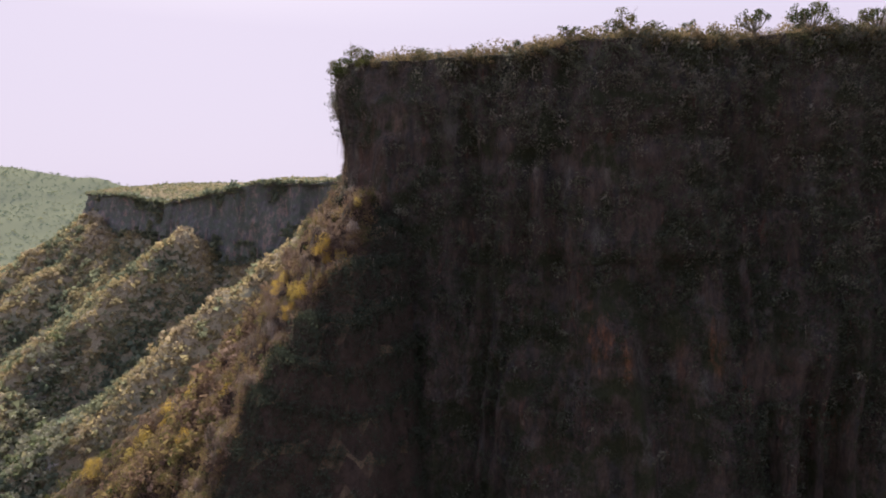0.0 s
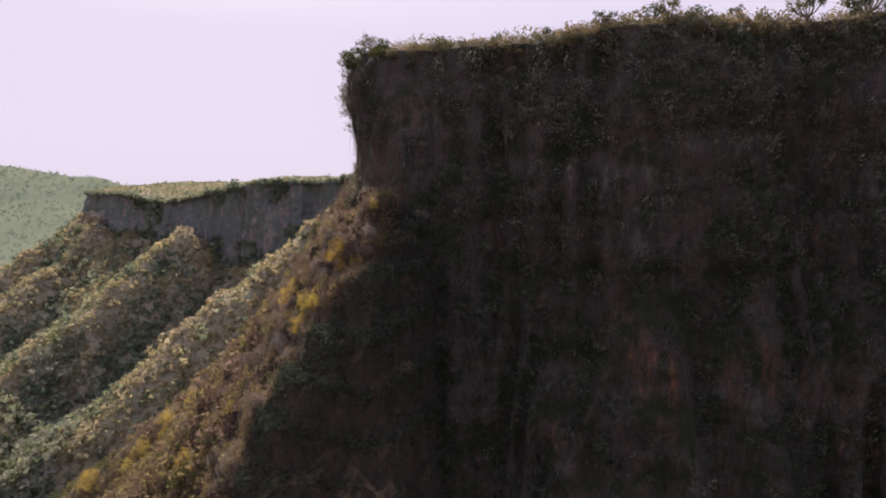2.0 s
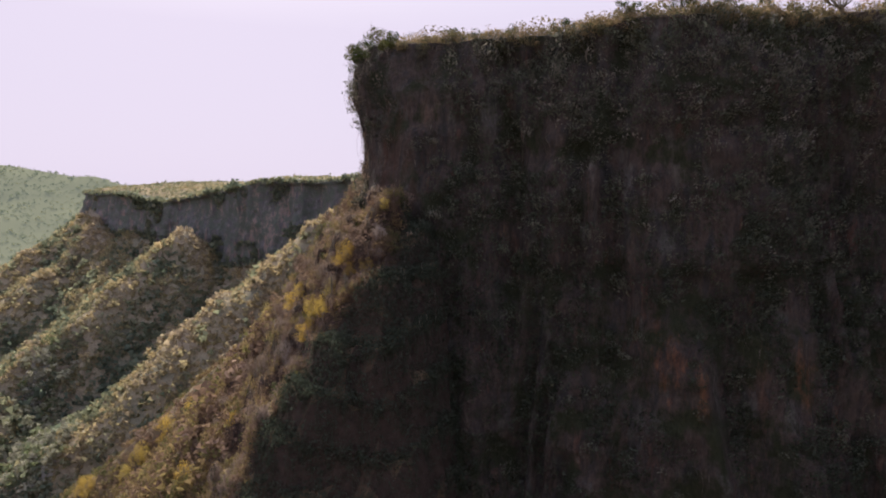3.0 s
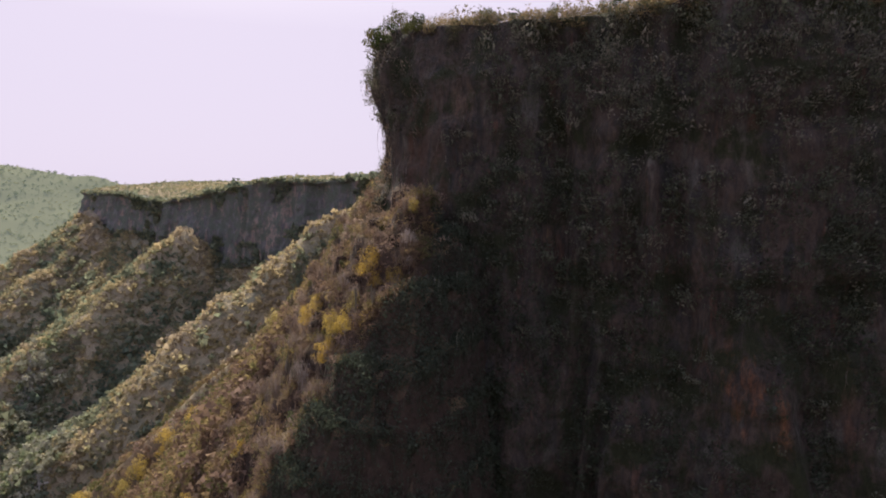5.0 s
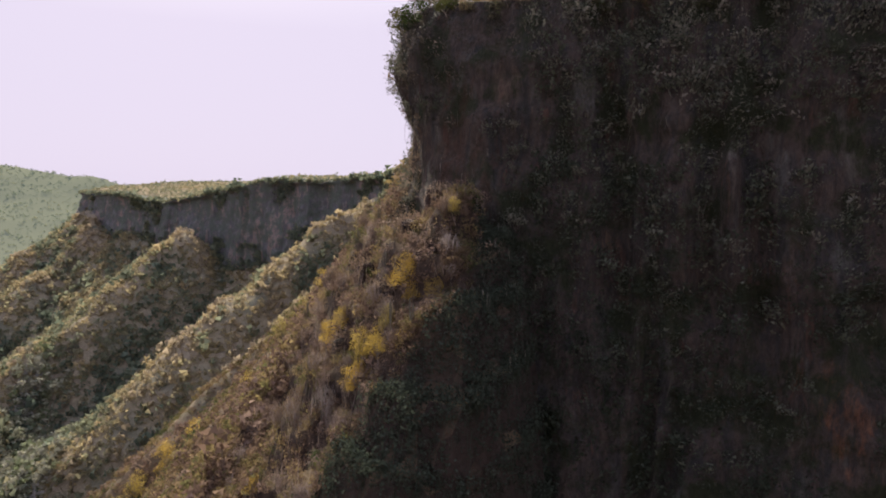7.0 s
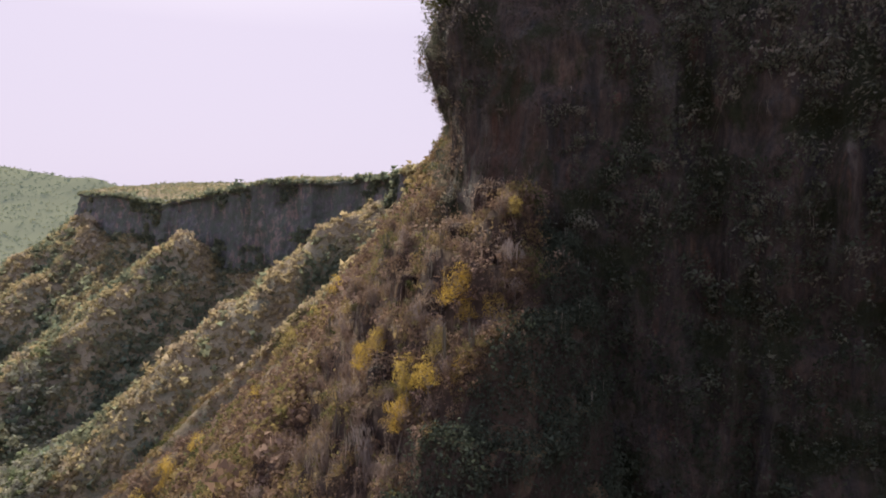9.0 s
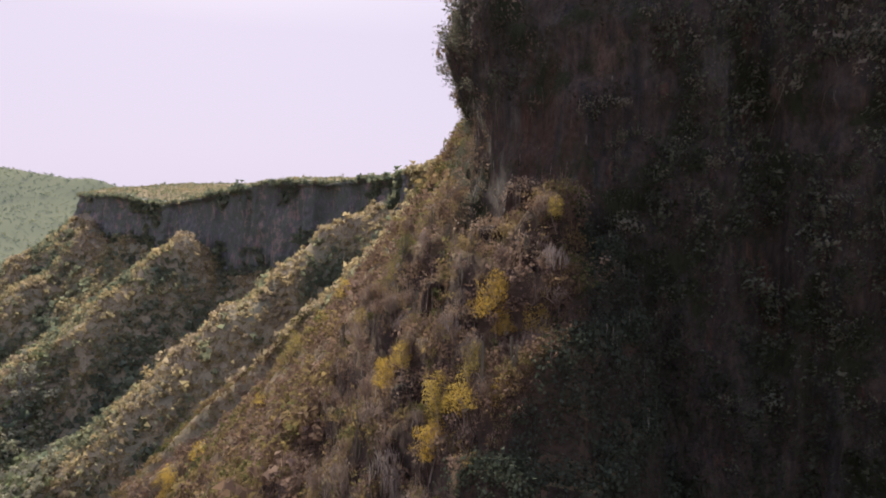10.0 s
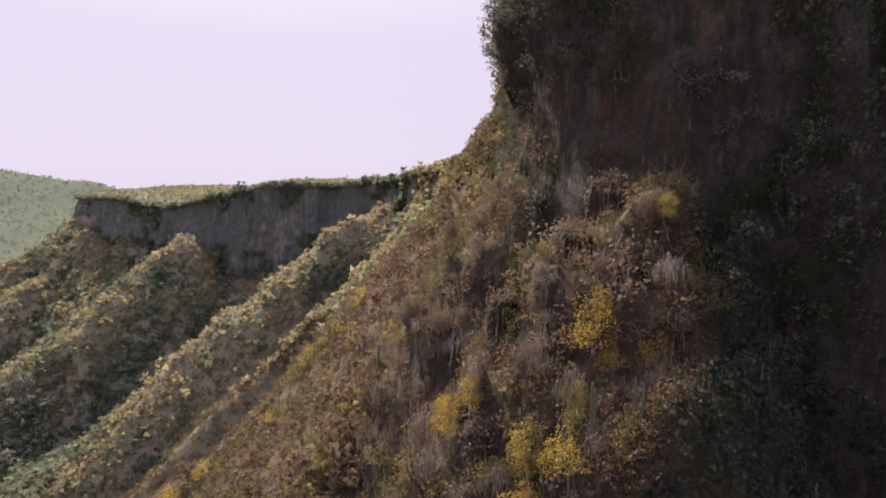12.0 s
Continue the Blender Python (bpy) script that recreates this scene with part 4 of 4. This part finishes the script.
# dry strands that hang in the scrub at the bluff's foot
strand = [twig_brush(7, -2.2, 0.18, 0.013) for _ in range(8)]
q = SPUR_PLANTS[(SPUR_PLANTS[:, 1] > 122) & (SPUR_PLANTS[:, 0] > -42) & (SPUR_PLANTS[:, 2] > -24)]
q = q[rng.integers(0, len(q), 420)] + np.array([0, 0, 1.9])
pts, nrm = on_cliff(24000, lambda p: (p[:, 0] < -8) & (p[:, 1] < 175) & (p[:, 2] < 16) & (p[:, 2] > -12))
pts, nrm = pts[:120], nrm[:120]
q = np.vstack([q, pts + 0.3 * nrm])
scatter_mesh("dry_vines", strand, q, rng.gamma(5, 0.2, len(q)) + 0.4, rng.uniform(0.2, 1, len(q)), M_root, "grey dry vines hanging in the scrub and on the rock", "vines")


def candelabra(h):
    root = tagged(new("candelabra_tree"), "dark succulent tree with a candelabra of upright arms on the rim", "tree", "candelabra trees")
    part("trunk", tube(bent((0, 0, -0.4), (0, 0, 0.4 * h), 4, 0.05), np.linspace(0.06, 0.05, 4) * h, 8), M_cactus, root, "", True)
    for i in range(15):
        a, r = 2.4 * i, 0.40 * h * math.sqrt((i + 0.5) / 15)
        x, y = r * math.cos(a), r * math.sin(a)
        top = h * rng.uniform(0.66, 0.95)
        pts = [(0, 0, 0.32 * h), (0.6 * x, 0.6 * y, 0.45 * h), (x, y, 0.6 * h), (1.05 * x, 1.05 * y, 0.9 * top), (1.1 * x, 1.1 * y, 0.96 * top), (1.1 * x, 1.1 * y, top)]
        arm = part("arm", ribbed_column(pts, 0.018 * h, 6), M_cactus, root)
        tuft_ = part("leaf_tuft", leaf_cloud(70, 0.4, (1.1 * x, 1.1 * y, top - 0.03 * h), (0.12 * h, 0.12 * h, 0.11 * h), 6, 0.028 * h), M_green, arm)
        tagged(tuft_, kind="stuff")
    return root


placed([candelabra(1.0)], [(66.5, 139.0, 33.9, 7.2), (77.5, 138.0, 34.0, 8.2), (90.0, 136.0, 34.0, 6.8), (27.0, 138.5, 32.6, 5.0)])

# dark rock pillars added on the spur under the bluff as shaded gaps
def shade_pillar(w, deep, h):
    """A steep broken pillar: rings with a ragged outline, cleft and stepped, closed on top."""
    sides, rows = 22, 15
    a = np.linspace(0, 2 * np.pi, sides, endpoint=False)
    k = np.linspace(0, 1, rows)
    A, K = np.meshgrid(a, k)
    seed = rng.uniform(0, 90)
    r = 1 - 0.35 * K ** 2.5 + 0.34 * fbm(2.2 * np.cos(A) + seed, 2.2 * np.sin(A), 2.5 * K, 4) - 0.25 * np.abs(vnoise(2.6 * np.cos(A) + seed, 2.6 * np.sin(A), K))
    r = np.where(K > 0.99, 0.45 * r, r)
    v = np.stack([w * r * np.cos(A), deep * r * np.sin(A), h * (K + 0.05 * fbm(2 * np.cos(A), 2 * np.sin(A) + seed, 3 * K, 3))], -1)
    i = np.arange(sides * rows).reshape(rows, sides)
    j = np.roll(i, -1, 1)
    f = np.concatenate([np.stack([i[:-1], j[:-1], j[1:]], -1).reshape(-1, 3), np.stack([i[:-1], j[1:], i[1:]], -1).reshape(-1, 3)])
    v = np.vstack([v.reshape(-1, 3), v[-1].mean(0)])
    f = np.vstack([f, np.stack([i[-1], j[-1], np.full(sides, len(v) - 1)], -1)])
    return tagged(mesh_object("shade_pillar", v, f, M_shade_pillar), "dark reddish rock pillar added to stand for a shaded gap between hanging plants", "rock", "rock outcrops")


shade_pillars = [(-24, 151, 2.6, 2.0, 13), (-27.5, 150, 2.2, 1.8, 10), (-20, 145, 2.4, 1.8, 9), (-15.5, 141, 2.2, 1.6, 8), (-24.5, 141, 2.5, 1.8, 9), (-30, 143, 2.4, 1.8, 9),
         (-20.5, 135, 2.3, 1.6, 8), (-27, 134, 2.3, 1.6, 8), (-15, 134, 2.0, 1.5, 8), (-33, 135, 2.2, 1.6, 7), (-23, 128, 2.0, 1.5, 7), (-30, 127, 2.0, 1.4, 6.5)]
tops = []
for x, y, w, deep, h in shade_pillars:
    h = 0.62 * h
    z = settle(x, y) - 3.2
    shade_pillar(w, deep, h).matrix_basis = pose(x, y, z, 0, 0, rng.uniform(-25, 25))
    m = 44
    a = rng.uniform(0, 6.28, m)
    e = rng.uniform(0.45, 0.95, m)
    tops.append(np.stack([x + w * e * np.cos(a), y + deep * e * np.sin(a), z + h * (1.0 - 0.25 * e ** 2)], 1))
tops = np.vstack(tops)
scatter_mesh("crag_plants", small_tuft, tops, rng.gamma(4, 0.2, len(tops)) + 0.3, rng.uniform(0.3, 1, len(tops)), M_strand_mass, "dry brown plants on top of the dark pillars", "shrubs")
hang = tops[::3] + np.array([0, -0.5, 0.2])
scatter_mesh("crag_vines", [twig_brush(9, -2.3, 0.16, 0.014) for _ in range(6)], hang, rng.gamma(5, 0.24, len(hang)) + 0.5, rng.uniform(0.1, 0.9, len(hang)), M_root, "grey dry vines hanging from the dark pillars", "vines")

# the spur under the bluff: cacti, dry shrubs, green shrubs
def on_spur(n, x0, x1, y0, y1):
    out = []
    while len(out) < n:
        x, y = rng.uniform(x0, x1), rng.uniform(y0, y1)
        d, r, _ = rim_frame([x], [y])
        if d[0] > r[0, 2] + 0.5 and x < np.interp(y, crest[:, 1], crest[:, 0]) + 1.0:
            out.append((x, y, settle(x, y)))
    return out


placed([column_cactus(1.0 * h, s) for h, s in ((4.2, 3), (3.4, 4), (5.0, 2), (3.0, 5), (4.6, 4))],
       [(x, y, z - 0.3, rng.uniform(0.5, 0.95)) for x, y, z in on_spur(60, -48, -10, 112, 172)])
def draped_shrub(h):
    root = tagged(new("draped_shrub"), "dead shrub hung with long grey dry strands", "shrub", "draped shrubs")
    part("trunk", branches(h, 0.4 * h, 0.035 * h, 6), M_dead, root, "", True)
    n = 150
    a, r = rng.uniform(0, 6.28, n), 0.55 * h * np.sqrt(rng.uniform(0, 1, n))
    top = np.stack([r * np.cos(a), r * np.sin(a), h * (1.0 - 0.5 * (r / (0.55 * h)) ** 2) * rng.uniform(0.8, 1.05, n)], 1)
    low = top + np.stack([0.08 * h * rng.normal(size=n), 0.08 * h * rng.normal(size=n), -h * rng.uniform(0.25, 0.75, n)], 1)
    side = np.stack([-np.sin(a), np.cos(a), 0 * a], 1) * 0.012 * h
    part("drape", (np.stack([top - side, top + side, low], 1).reshape(-1, 3), np.arange(3 * n).reshape(-1, 3)), M_strand, root)
    return root


placed([draped_shrub(h) for h in (2.4, 3.0, 3.6, 2.7)], [(x, y, z - 0.2, rng.uniform(0.7, 1.25)) for x, y, z in on_spur(20, -42, -14, 120, 176)])
placed([drooping_stem(h) for h in (2.2, 3.0, 2.6)], [(x, y, z, rng.uniform(0.7, 1.2)) for x, y, z in on_spur(36, -46, -12, 116, 172)])
placed([dry_shrub(h, w, 110) for h, w in ((2.0, 1.3), (2.6, 1.4), (1.6, 1.5), (2.3, 1.8), (2.9, 1.5))],
       [(x, y, z - 0.1, rng.uniform(0.7, 1.3)) for x, y, z in on_spur(250, -64, -8, 104, 178)])
green = [broad_tree("green_shrub", "leafy olive-green shrub on the steep slope", 1.0, 0.6, M_green, 500, 0.04) for _ in range(3)]
for ob in green:
    tagged(ob, category="shrub", group="green shrubs")
placed(green, [(x, y, z - 0.2, rng.uniform(1.6, 3.2)) for x, y, z in on_spur(45, -70, -5, 104, 185)])
